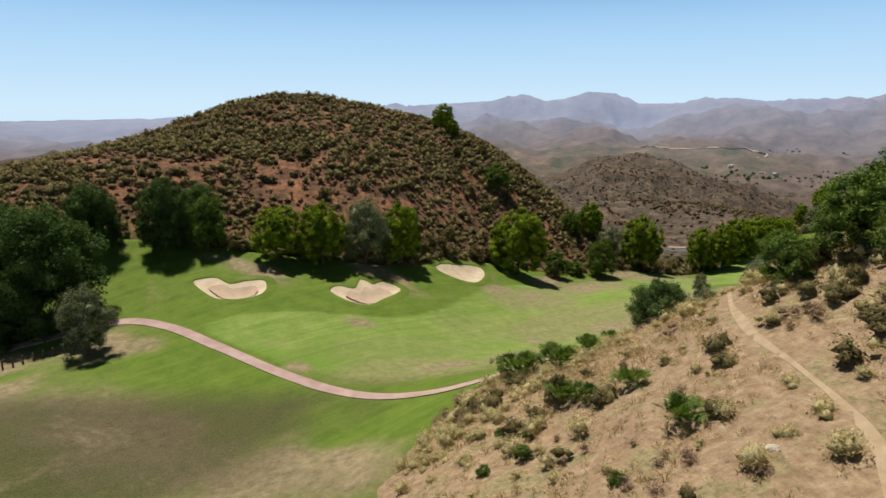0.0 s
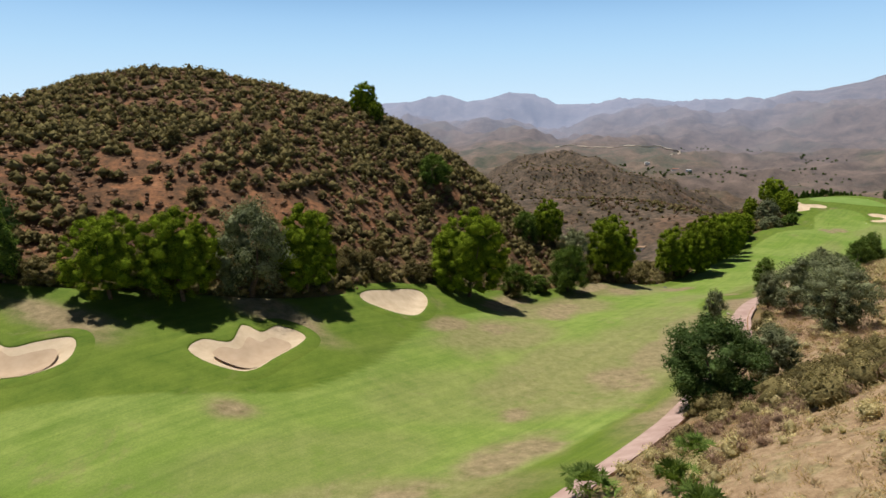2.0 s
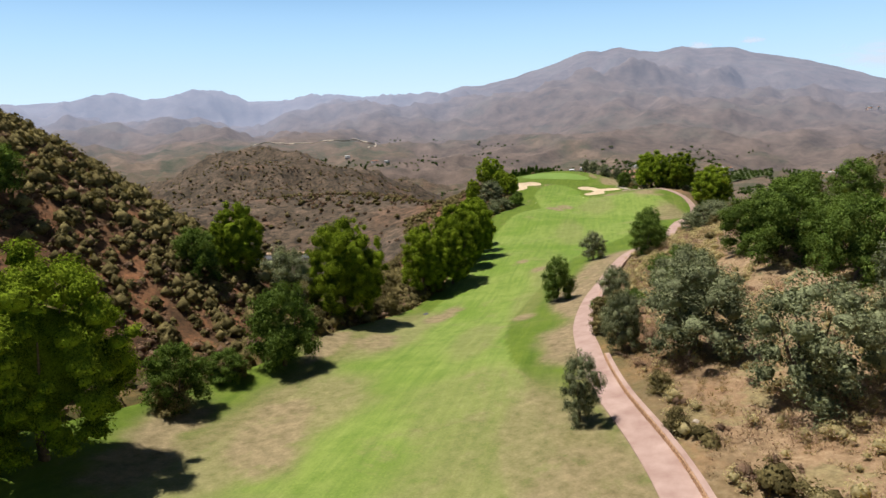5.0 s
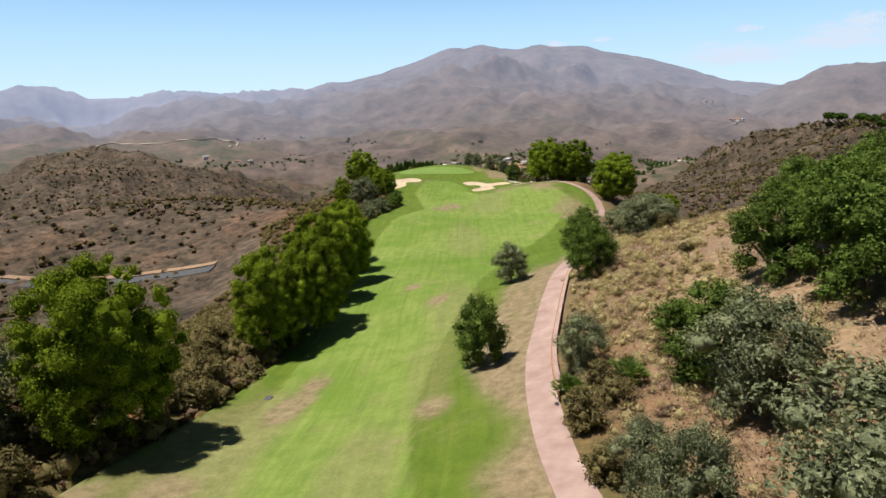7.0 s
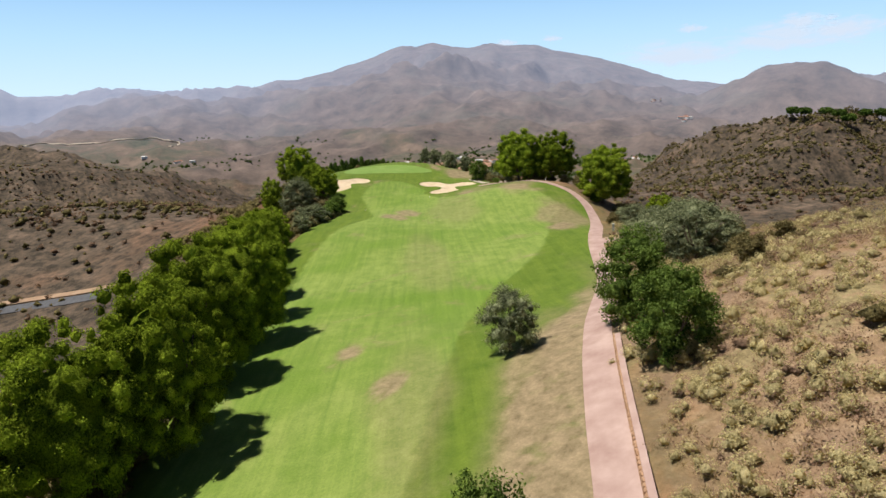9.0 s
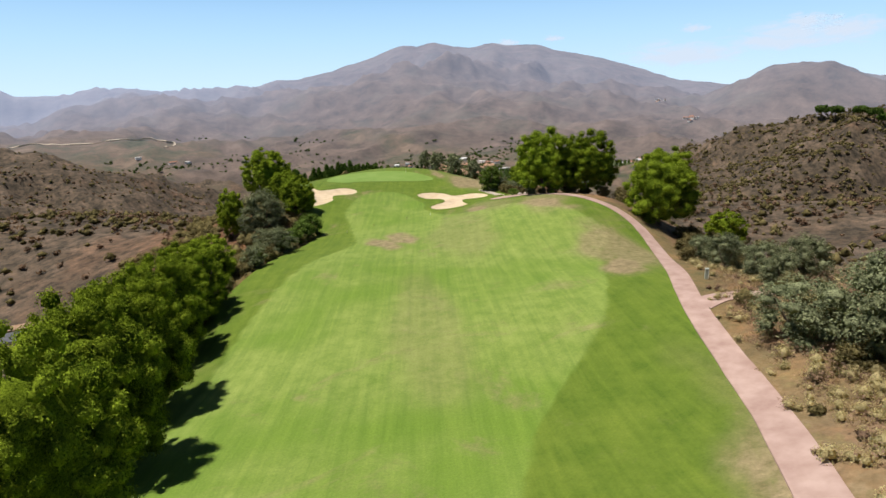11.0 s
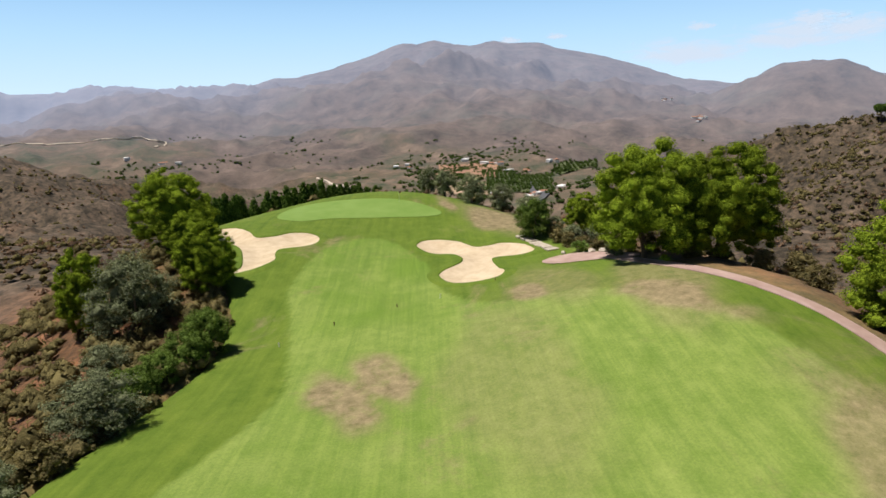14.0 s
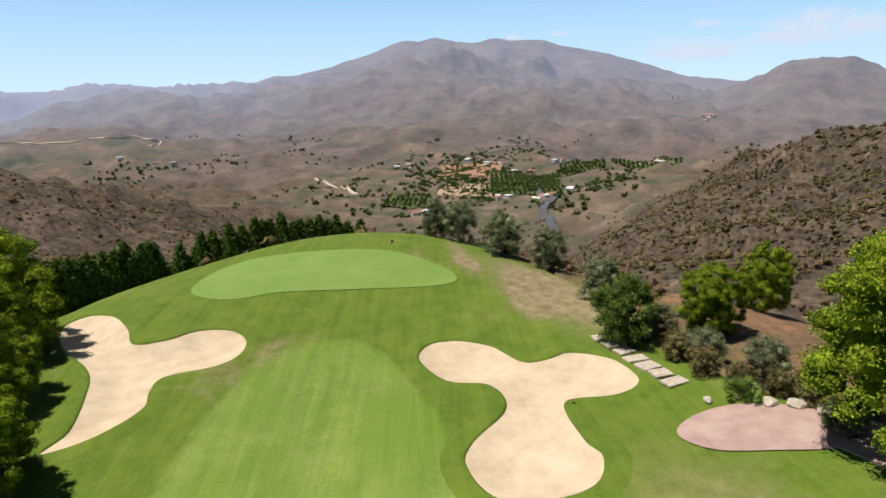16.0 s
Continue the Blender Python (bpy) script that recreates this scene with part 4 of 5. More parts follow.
BROADS = ((-43.8, 110.5, 9.8, 7.6), (29, 151, 6.8, 6.6), (42, 158, 10, 8.9), (38, 178.3, 7.4, 6.5), (120, 166.2, 8.2, 7.4), (112, 160.2, 6.8, 6.6), (88.6, 159.5, 7.4, 5.6), (98, 129.5, 10.5, 11.5), (89, 117.5, 9.5, 9),
          (109, 133, 9, 9.5), (103, 137, 8, 8.5), (119, 139.5, 7, 7.5), (95, 122, 8, 8), (87, 136.5, 7, 8.5), (126, 133, 7, 8), (16, 181.4, 8, 8.5), (234, 264.5, 6.5, 6.8), (178.4, 271, 5, 5.4), (171.7, 268, 3.8, 4.6), (175.3, 269.5, 4.2, 5), (168, 266, 3.6, 5), (181, 275.5, 3.4, 4.2), (35, 156, 3.8, 5), (33, 47.5, 7, 7.5), (33, 40.5, 6.5, 7), (28.5, 49, 4.5, 5), (40, 52, 7, 8))
for row in PINES + PINES2:
    plant("pine_tree", row[0], row[1], row[2] * 1.04, row[3] * 1.0, group="pines by the fairway")
for row in OLIVES + OLIVES2:
    plant("olive_tree", *row, group="olive trees")
for row in CAROBS:
    plant("carob_tree", *row, group="carob trees")
for row in BROADS:
    plant("broadleaf_tree", *row, group="broadleaf trees")


def cypress_row(x0, y0, x1, y1, count, high):
    """A clipped hedge of narrow cypresses."""
    for k in range(count):
        t = k / (count - 1)
        rng = np.random.RandomState(700 + k + int(x0))
        if "cypress" not in KINDS:
            base = new("cypress")
            tagged(base, "narrow dark green cypress in the hedge behind the green", "cypress")
            lumps = [(0.2 * math.cos(i * 2.4) * (1.1 - i / 28), 0.2 * math.sin(i * 2.4) * (1.1 - i / 28), 0.06 + 0.86 * i / 26, 0.3 * (1.1 - 0.72 * i / 26), True) for i in range(27)]
            v, f = lumps_to_mesh(lumps, 1100, 0.045, rng, core=0.65, even=0.5)
            tube_v, tube_f = tube(((0, 0, -0.05), (0, 0, 0.4)), (0.05, 0.03))
            mesh_of("trunk", tube_v, tube_f, BARK, base)
            mixed_mesh("crown", v, f, CYPRESS, base)
            KINDS["cypress"] = [base]
        plant("cypress", x0 + (x1 - x0) * t + rng.normal(0, 0.3), y0 + (y1 - y0) * t + rng.normal(0, 0.3), high * rng.uniform(0.8, 1.15), 4.3, group="cypress hedge")


cypress_row(203, 319.5, 221, 329.5, 15, 6.2)
cypress_row(227, 333, 253, 322, 19, 5.8)


def fuzzy(rng, lumps, cards, leaf, spikes, long, even=0.8, kernel=0.5, wild=0.85):
    """A soft bush: a small dark kernel in a haze of little leaves, with thin twig tips standing out of it."""
    vs, fs, off = [], [], 0
    for k in range(lumps):
        r = rng.uniform(0.26, 0.46) if k else 0.42
        c = np.array((rng.normal(0, 0.26), rng.normal(0, 0.26), r * rng.uniform(0.35, 0.8)) if k else (0, 0, 0.24))
        stretch = np.array((1, 1, even))
        if kernel:
            bv, tri = OCTA
            v = bv * (1 + rng.normal(0, 0.2, (len(bv), 1))) * r * kernel * stretch + c
            vs.append(v)
            fs.append(np.column_stack([tri, tri[:, 2]]) + off)
            off += len(v)
        n, m = int(cards * r * r / 0.18), int(spikes * r * r / 0.18)
        d = rng.normal(0, 1, (n + m, 3)) + np.array((0, 0, 0.45))
        d /= np.linalg.norm(d, axis=1)[:, None]
        p = c + d * r * (1.08 - 0.5 * rng.rand(n + m, 1) ** 1.8) * stretch
        if n:
            nn = d[:n] + np.array((0, 0, 0.5))
            lv, lf = leaf_cards(p[:n], nn, leaf, rng, 0.4, wild)
            vs.append(lv)
            fs.append(lf + off)
            off += len(lv)
        if m:
            q, e = p[n:], d[n:] + rng.normal(0, 0.35, (m, 3)) + np.array((0, 0, 0.35))
            e /= np.linalg.norm(e, axis=1)[:, None]
            side = np.cross(e, rng.normal(0, 1, (m, 3)))
            side *= (long * 0.11 * rng.uniform(0.6, 1.4, m) / (np.linalg.norm(side, axis=1) + 1e-9))[:, None]
            v = np.stack([q - side - e * long * 0.4, q + side - e * long * 0.4, q + e * long * rng.uniform(0.5, 1.0, (m, 1))], 1).reshape(-1, 3)
            f = np.arange(m * 3).reshape(-1, 3)
            vs.append(v)
            fs.append(np.column_stack([f, f[:, 2]]) + off)
            off += len(v)
    return np.concatenate(vs), np.concatenate(fs)


def scatter(name, count, region, size, material, seed, label, category, make, slope_sink=0.06, skew=1.5):
    """Uncounted plants as one mesh: a few pattern bushes laid down many times. region gives the chance of a plant at x, y."""
    rng = np.random.RandomState(seed)
    patterns = [make(rng) for k in range(10)]
    x0, x1, y0, y1, chance = region
    xs, ys = [], []
    while sum(map(len, xs)) < count:
        x, y = rng.uniform(x0, x1, 20000), rng.uniform(y0, y1, 20000)
        k = rng.rand(20000) < chance(x, y)
        if not k.any():
            break
        xs.append(x[k])
        ys.append(y[k])
    x, y = np.concatenate(xs)[:count], np.concatenate(ys)[:count]
    z = land(x, y)
    vs, fs, off = [], [], 0
    pick, turn = rng.randint(0, len(patterns), len(x)), rng.uniform(0, 6.28, len(x))
    s = size[0] + (size[1] - size[0]) * rng.rand(len(x)) ** skew
    tall = rng.uniform(0.8, 1.25, len(x))
    for k, (v, f) in enumerate(patterns):
        m = pick == k
        c, n, q = np.cos(turn[m])[:, None], np.sin(turn[m])[:, None], s[m][:, None]
        p = np.stack([(v[:, 0] * c - v[:, 1] * n) * q + x[m][:, None], (v[:, 0] * n + v[:, 1] * c) * q + y[m][:, None],
                      v[:, 2] * q * tall[m][:, None] + (z[m] - slope_sink * s[m])[:, None]], -1)
        vs.append(p.reshape(-1, 3))
        fs.append((f[None] + (off + np.arange(m.sum()) * len(v))[:, None, None]).reshape(-1, 4))
        off += m.sum() * len(v)
    ob = mixed_mesh(name, np.concatenate(vs), np.concatenate(fs), material)
    return tagged(ob, label, category, kind="stuff")


def off_turf(x, y, gap=1.0):
    ok = ~inside(MOWN_POLY, x, y)
    return ok & (distance(PATH[::4], x, y) > 1.8 + gap)


def on_hill(x, y, bareness=0.85):
    side = distance(EDGE_L[::8], x, y) < distance(EDGE_R[::8], x, y)
    n = fractal(x, y, 24, 4, 41)
    bare = smooth(128, 137, y + 16 * (n - 0.5)) * (1 - smooth(145, 157, y + 22 * (n - 0.5))) * (1 - smooth(-12, 8, x)) * smooth(0.30, 0.5, n)
    return off_turf(x, y) * side * (1 - bareness * bare)


def on_slope(x, y):
    side = distance(EDGE_L[::8], x, y) > distance(EDGE_R[::8], x, y)
    return off_turf(x, y, 1.3) * side * 1.0


def front(x, y, bare=0.85):
    """The side of the hill that faces the course."""
    return on_hill(x, y, bare) * (y < 225 - 0.25 * np.clip(x, -200, 0) + 30 * (x > 0)) * (y > 90)


scatter("hill_scrub", 14500, (-150, 130, 95, 262, lambda x, y: front(x, y) * (0.45 + 0.55 * smooth(0.40, 0.58, fractal(x, y, 20, 3, 43)))), (1.1, 3.4), SCRUB, 61, "olive-green scrub bushes covering the hill", "scrub",
        lambda g: fuzzy(g, 1, 24, 0.11, 4, 0.13, 0.9, 0.92, 0.32))
scatter("dead_heath", 8500, (-150, 130, 95, 262, lambda x, y: front(x, y, 0.3)), (0.7, 2.2), HEATH, 62, "grey-brown dried heath bushes on the hill", "heath", lambda g: fuzzy(g, 1, 18, 0.11, 4, 0.15, 0.75, 0.88, 0.35))


def beside(x, y, reach):
    return on_slope(x, y) * (distance(EDGE_R[::8], x, y) < reach) * (distance(TRAIL[::3], x, y) > 1.0)


scatter("dry_tufts", 9000, (-5, 260, 10, 200, lambda x, y: beside(x, y, 50) * (0.3 + 0.7 * smooth(0.4, 0.6, fractal(x, y, 9, 3, 44)))), (0.4, 1.1), TUFT, 63, "straw-coloured dry grass tufts on the slope", "dry grass",
        lambda g: fuzzy(g, 1, 0, 0.1, 26, 0.34, 0.65, 0), 0.06)
scatter("pale_shrubs", 2500, (-5, 230, 10, 200, lambda x, y: beside(x, y, 42) * (0.3 + 0.7 * smooth(55, 90, x)) * (0.06 + 0.45 * smooth(0.40, 0.54, fractal(x, y, 18, 3, 45)) + 0.9 * (distance(EDGE_R[::8], x, y) < 17) * smooth(82, 92, x) * (1 - smooth(135, 160, x)))), (0.8, 1.9), LIME, 64, "pale khaki broom domes among dry grass", "shrubs",
        lambda g: fuzzy(g, 1, 150, 0.046, 50, 0.085, 0.95, 0.74, 0.55), 0.0)
scatter("brown_shrubs", 500, (-5, 260, 10, 200, lambda x, y: beside(x, y, 75) * smooth(35, 60, x) * (0.15 + smooth(0.42, 0.6, fractal(x, y, 30, 3, 48)))), (0.6, 1.7), HEATH, 66, "withered brown bushes on the dry slope", "shrubs",
        lambda g: fuzzy(g, 2, 46, 0.06, 16, 0.11, 0.8, 0.85, 0.35), 0.06)
scatter("withered_heather", 6000, (-5, 260, 10, 200, lambda x, y: beside(x, y, 62) * smooth(35, 85, x) * (0.15 + smooth(0.42, 0.56, fractal(x, y, 26, 3, 53)))), (0.9, 2.5), RUSSET, 70, "low pinkish-brown withered heather on the slope", "heather",
        lambda g: fuzzy(g, 1, 44, 0.045, 26, 0.10, 0.55, 0, 0.6), 0.0)
scatter("slope_scrub", 420, (-5, 260, 10, 200, lambda x, y: beside(x, y, 90) * (0.05 + smooth(0.5, 0.64, fractal(x, y, 30, 3, 49)))), (1.0, 3.0), SCRUB, 67, "dull green scrub bushes on the dry slope", "shrubs",
        lambda g: fuzzy(g, 3, 80, 0.05, 14, 0.1, 0.85, 0.88, 0.35))
scatter("gully_scrub", 1700, (50, 200, 180, 340, lambda x, y: off_turf(x, y, 0) * (distance(EDGE_L[::6], x, y) < 42)), (1.3, 4.0), SCRUB, 68, "tangled scrub on the bank below the pines", "scrub",
        lambda g: fuzzy(g, 2, 44, 0.07, 6, 0.12, 0.85, 0.9, 0.32))


def ridge(x, y):
    """The sandy ridge where the walk begins."""
    return off_turf(x, y, 0.6) * (distance(TRAIL[::3], x, y) > 1.1) * (x > -6) * (y < 90)


scatter("ridge_broom", 460, (-6, 48, 12, 90, lambda x, y: ridge(x, y) * (0.15 + 0.85 * smooth(0.45, 0.62, fractal(x, y, 9, 3, 54)))), (0.7, 2.1), LIME, 71, "soft khaki broom domes on the sandy ridge", "shrubs",
        lambda g: fuzzy(g, 3, 150, 0.042, 60, 0.09, 0.95, 0.76, 0.5), 0.04)
scatter("ridge_heather", 420, (-6, 48, 12, 90, lambda x, y: ridge(x, y) * smooth(0.46, 0.62, fractal(x, y, 12, 3, 56))), (0.6, 1.7), RUSSET, 72, "tan withered bushes on the sandy ridge", "shrubs",
        lambda g: fuzzy(g, 2, 150, 0.040, 90, 0.11, 0.85, 0.6, 0.5), 0.04)
scatter("ridge_grass", 4200, (-6, 48, 12, 90, lambda x, y: ridge(x, y) * (0.25 + 0.75 * smooth(0.42, 0.58, fractal(x, y, 6, 3, 58)))), (0.35, 0.95), TUFT, 74, "fine straw grass on the sandy ridge", "dry grass",
        lambda g: fuzzy(g, 1, 0, 0.1, 22, 0.30, 0.7, 0), 0.06)
scatter("ridge_thicket", 380, (16, 60, 30, 92, lambda x, y: ridge(x, y) * smooth(3.5, 6, distance(TRAIL[::3], x, y)) * smooth(-2, 4, x - 0.09 * y - 20)), (1.2, 3.2), SCRUB, 73, "dense brown-green thicket beside the worn trail", "scrub",
        lambda g: fuzzy(g, 3, 150, 0.045, 40, 0.08, 0.9, 0.88, 0.4), 0.05)


def far_slopes(x, y):
    r = np.hypot(x - MID[0], y - MID[1])
    return (r > 150) * off_turf(x, y, 6) * (r < 900) * np.clip(1.25 - r / 800, 0.08, 1) * (0.2 + 0.8 * smooth(0.45, 0.6, fractal(x, y, 60, 3, 46))) * (np.cos(np.arctan2(x - MID[0], y - MID[1]) - 0.5) > 0.25)


scatter("far_scrub", 11000, (-500, 950, 100, 1050, far_slopes), (1.4, 5.0), SCRUB, 65, "dark scrub bushes dotted over the brown hills", "scrub", lambda g: fuzzy(g, 1, 8, 0.16, 0, 0.2, 0.8, 0.95, 0.3))
scatter("far_heath", 7000, (-100, 800, 100, 800, far_slopes), (1.6, 4.0), HEATH, 69, "withered grey-brown heath over the brown hills", "heath", lambda g: fuzzy(g, 1, 10, 0.2, 0, 0.2, 0.7, 0.7))

# ---------------------------------------------------------------- shrubs that stand apart
SHRUBS = ((1.7, 131, 3.2, 4.2), (-0.5, 132, 3.6, 4), (10.2, 142, 3, 3.6), (-4.5, 126.5, 3, 4), (-39, 112, 3.4, 4), (-26, 113, 4, 5), (7.3, 138, 3.4, 4.2), (-3, 130, 4, 4.6), (28, 150.5, 3.2, 4.4), (36, 157, 2.8, 3.8),
          (-8, 131, 3.6, 4.4), (50, 168, 3.2, 4), (68.6, 180, 3, 4), (77, 196, 3.4, 4.6), (80, 200, 4, 5), (72, 186, 4, 5), (65, 181, 4, 5), (1.6, 140, 3.6, 3.8), (-34.6, 155, 3, 3.4), (-18.5, 157, 3, 3.4))
SHRUBS2 = ((4, 189, 3, 3.4), (-27, 137, 2.6, 3.4), (12.6, 197, 3.4, 3.4), (8, 173, 3, 3.2), (12, 169, 2.8, 3), (-5, 185, 2.6, 3), (159.4, 259, 2.6, 3.6), (155.7, 258, 2.6, 3.4), (163.8, 262, 2.6, 3.2),
           (216, 206, 3.4, 4), (220.5, 203.5, 3.6, 4.4), (217.5, 198.4, 3.2, 4), (198, 194, 2.6, 3.2), (205, 200, 3, 3.6), (194, 200, 2.4, 3), (172, 182.5, 2.4, 3), (165, 180, 2, 2.6), (160, 178, 2.2, 3), (150, 175, 2.2, 2.8))
SHRUBS3 = ((230.4, 256.2, 2.4, 2.8), (228.8, 253, 2.2, 2.6), (229, 250.5, 2, 2.4), (228, 247.8, 1.8, 2.4), (232.4, 259, 2.4, 2.8), (235.5, 261, 2.6, 3), (228, 245.5, 1.8, 2.4), (84, 143.5, 2.6, 3), (81.5, 140.8, 2.4, 3), (90, 141, 2, 2.6),
           (71, 133, 2, 2.4), (73, 137, 2.4, 2.8), (78, 141.5, 3.2, 3.4), (62, 121, 2, 2.4), (57, 116, 2, 2.2), (128, 170.3, 2.2, 2.8), (133, 160, 3, 3.4), (160, 162, 3, 3.6), (170, 170, 3, 3.6), (142, 163, 2.6, 3.6))
SHRUBS4 = ((223.5, 236, 2.6, 3.4), (228.5, 243, 3, 3.8), (225.5, 228.5, 2.6, 3.6), (222, 222, 2.8, 3.8), (226, 224.5, 3.4, 4.2), (219.5, 216.5, 2.4, 3.2), (231, 239.5, 3, 4), (229.5, 248.5, 2.4, 3.2), (214.5, 207.5, 2.6, 3.6), (209, 204.5, 2.8, 3.6), (211.5, 201, 3.2, 4.2), (203.5, 204.2, 2, 2.8))
for row in SHRUBS + SHRUBS2 + SHRUBS3 + SHRUBS4:
    plant("shrub", *row, sink=0.1, group="shrubs")
for row in ((5.7, 39, 1.1, 1.5), (2.9, 38.9, 0.9, 1.2), (10, 31.3, 0.9, 1.2), (4.6, 44.6, 0.8, 1.1), (6.4, 42, 0.7, 1)):
    plant("broadleaf_tree", *row, sink=0.05, group="small green bushes", label="small fresh green bush on straw-coloured slope")


def fan_palm(x, y, size, seed):
    """A low clump of fan-shaped fronds on short stems."""
    rng = np.random.RandomState(seed)
    base = new("fan_palm")
    base.matrix_basis = Matrix.Translation((x, y, ground_z(x, y) - 0.05)) @ Matrix.Diagonal((size, size, size, 1))
    tagged(base, "green dwarf fan palm clump on the dry slope", "palm", "dwarf fan palms")
    vs, fs, off = [], [], 0
    for k in range(46):
        w, tilt = k * 2.39996, rng.uniform(0.08, 1.05)
        d = np.array((math.cos(w) * math.sin(tilt), math.sin(w) * math.sin(tilt), math.cos(tilt)))
        root = np.array((rng.normal(0, 0.12), rng.normal(0, 0.12), 0.05))
        hub = root + d * rng.uniform(0.45, 0.85)
        side = np.cross(d, (0, 0, 1.0))
        side /= np.linalg.norm(side) + 1e-6
        up = np.cross(side, d)
        pts = [root - side * 0.012, root + side * 0.012, hub]
        tri = [(0, 1, 2, 2)]
        for b in range(9):
            a = radians(-75 + 150 * b / 8)
            e = hub + (d * math.cos(a) + side * math.sin(a)) * rng.uniform(0.30, 0.42) - up * 0.06 * abs(math.sin(a)) - np.array((0, 0, 0.08 * rng.rand()))
            q = (d * -math.sin(a) + side * math.cos(a)) * 0.03
            m = (hub + e) / 2
            n = len(pts)
            pts += [hub, m - q, e, m + q]
            tri.append((n, n + 1, n + 2, n + 3))
        vs.append(np.array(pts))
        fs.append(np.array(tri) + off)
        off += len(pts)
    mixed_mesh("fronds", np.concatenate(vs), np.concatenate(fs), PALM, base)
    tv, tf = tube(((0, 0, -0.1), (0, 0, 0.12), (0, 0, 0.25)), (0.14, 0.13, 0.06))
    mesh_of("stump", tv, tf, BARK, base)
    return base


for k, (x, y, s) in enumerate(((7.7, 64.5, 1.9), (9.3, 62.4, 1.9), (11.8, 61, 1.8), (10, 46.1, 1.5), (14.8, 34.8, 1.45), (14.1, 42.5, 1.4), (11.2, 44.2, 1.2), (13.4, 70.2, 1.7), (12.4, 58, 1.6), (15.5, 61, 1.6),
                                (226.6, 252.6, 1.3), (84.6, 141.4, 1.7), (82.2, 145.1, 1.5), (17, 66, 1.4), (20.5, 70, 1.3))):
    fan_palm(x, y, s * 1.25, 900 + k)


# ---------------------------------------------------------------- along the path
def box(name, size, material, parent=None, at=(0, 0, 0), turn=0.0, bevel=0.02, label=""):
    bm = bmesh.new()
    bmesh.ops.create_cube(bm, size=1)
    bmesh.ops.scale(bm, vec=size, verts=bm.verts)
    if bevel:
        bmesh.ops.bevel(bm, geom=bm.edges[:], offset=bevel, segments=1, affect="EDGES")
    me = bpy.data.meshes.new(name)
    bm.to_mesh(me)
    bm.free()
    me.materials.append(material)
    ob = new(name, me)
    ob.parent = parent
    ob.matrix_basis = Matrix.Translation(at) @ Matrix.Rotation(radians(turn), 4, "Z")
    return tagged(ob, label)


def stone_mesh(name, seed, material, size):
    rng = np.random.RandomState(seed)
    v = ICO2[0] * (1 + rng.normal(0, 0.09, (len(ICO2[0]), 1))) * np.array(size)
    return mesh_of(name, v, ICO2[1], material)


# timber posts beside the path under the carob tree
post_x = ((-61, 73.2), (-60.2, 74), (-59.4, 74.8), (-58.6, 75.5), (-57.7, 76.2), (-56.8, 76.9), (-55.8, 77.6), (-54.8, 78.2), (-53.8, 78.8))
fence = new("post_fence")
tagged(fence, "row of short brown timber posts beside the path", "fence")
for x, y in post_x:
    z = ground_z(x, y)
    box("post", (0.2, 0.2, 1.5), TIMBER, fence, (x, y, z + 0.5), 20)

# the pink turning place at the path's end
DISC = spline(((219.6, 254.6), (222, 254.8), (224.8, 253.4), (226.6, 251), (227, 248), (226.3, 244), (223.6, 242.8), (221.4, 245.6), (219.8, 248.8), (218.6, 252)), 80, True)
ob = patch_sheet("path_apron", DISC, 1.0, 0.09, 0.0, PAVING)
structure(ob, "pink concrete apron at the end of the path", "path")
# the spur that leaves the path towards the gully
structure(ribbon("path_branch", spline(((163.5, 189.6), (166.5, 188.6), (169, 187), (171.5, 184.6)), 30), np.linspace(3.2, 2.0, 30), 0.085, PAVING, 0.5), "short pink concrete branch of the cart path", "path")


def right_of_path(k, off):
    return PATH[k] + off * np.array((PATH_T[k, 1], -PATH_T[k, 0]))


def stone_wall(k0, k1, off, name, label):
    """A low rubble wall: every stone with its own edges, on a footing, with a flat coping."""
    wall = new(name)
    structure(wall, label, "wall")
    rng = np.random.RandomState(k0)
    vs, fs, o = [], [], 0
    line = np.array([right_of_path(k, off) for k in range(k0, k1)])
    seg = np.concatenate([[0], np.cumsum(np.hypot(*np.diff(line, axis=0).T))])
    for course in range(3):
        s = rng.uniform(0, 0.2)
        while s < seg[-1]:
            w = rng.uniform(0.28, 0.55)
            x, y = np.interp(s + w / 2, seg, line[:, 0]), np.interp(s + w / 2, seg, line[:, 1])
            i = min(int(np.searchsorted(seg, s)), len(line) - 2)
            a = math.atan2(*(line[i + 1] - line[i])[::-1])
            q = ICO1[0] * (1 + rng.normal(0, 0.1, (12, 1))) * np.array((w * 0.58, 0.12, 0.15))
            c, n = math.cos(a), math.sin(a)
            q = np.column_stack([q[:, 0] * c - q[:, 1] * n + x, q[:, 0] * n + q[:, 1] * c + y, q[:, 2]])
            q[:, 2] += ground_z(x, y) + 0.04 + 0.17 * course
            vs.append(q)
            fs.append(ICO1[1] + o)
            o += 12
            s += w
    tagged(mesh_of("stones", np.concatenate(vs), np.concatenate(fs), WALLSTONE, wall), "rough orange rubble stones", kind="stuff")
    cap = ribbon("coping", np.array([right_of_path(k, off + 0.24) for k in range(k0, k1)]), 0.4, 0.5, PAVING, 0.6)
    cap.parent = wall
    return wall


near_k = [int(np.argmin(np.hypot(PATH[:, 0] - x, PATH[:, 1] - y))) for x, y in ((37, 96), (66, 132), (82, 147.5), (117, 168))]
stone_wall(near_k[0], near_k[1], 1.27, "stone_wall", "low orange rubble wall with pink coping by the path")
stone_wall(near_k[2], near_k[3], 1.27, "stone_wall", "low orange rubble wall with pink coping by the path")

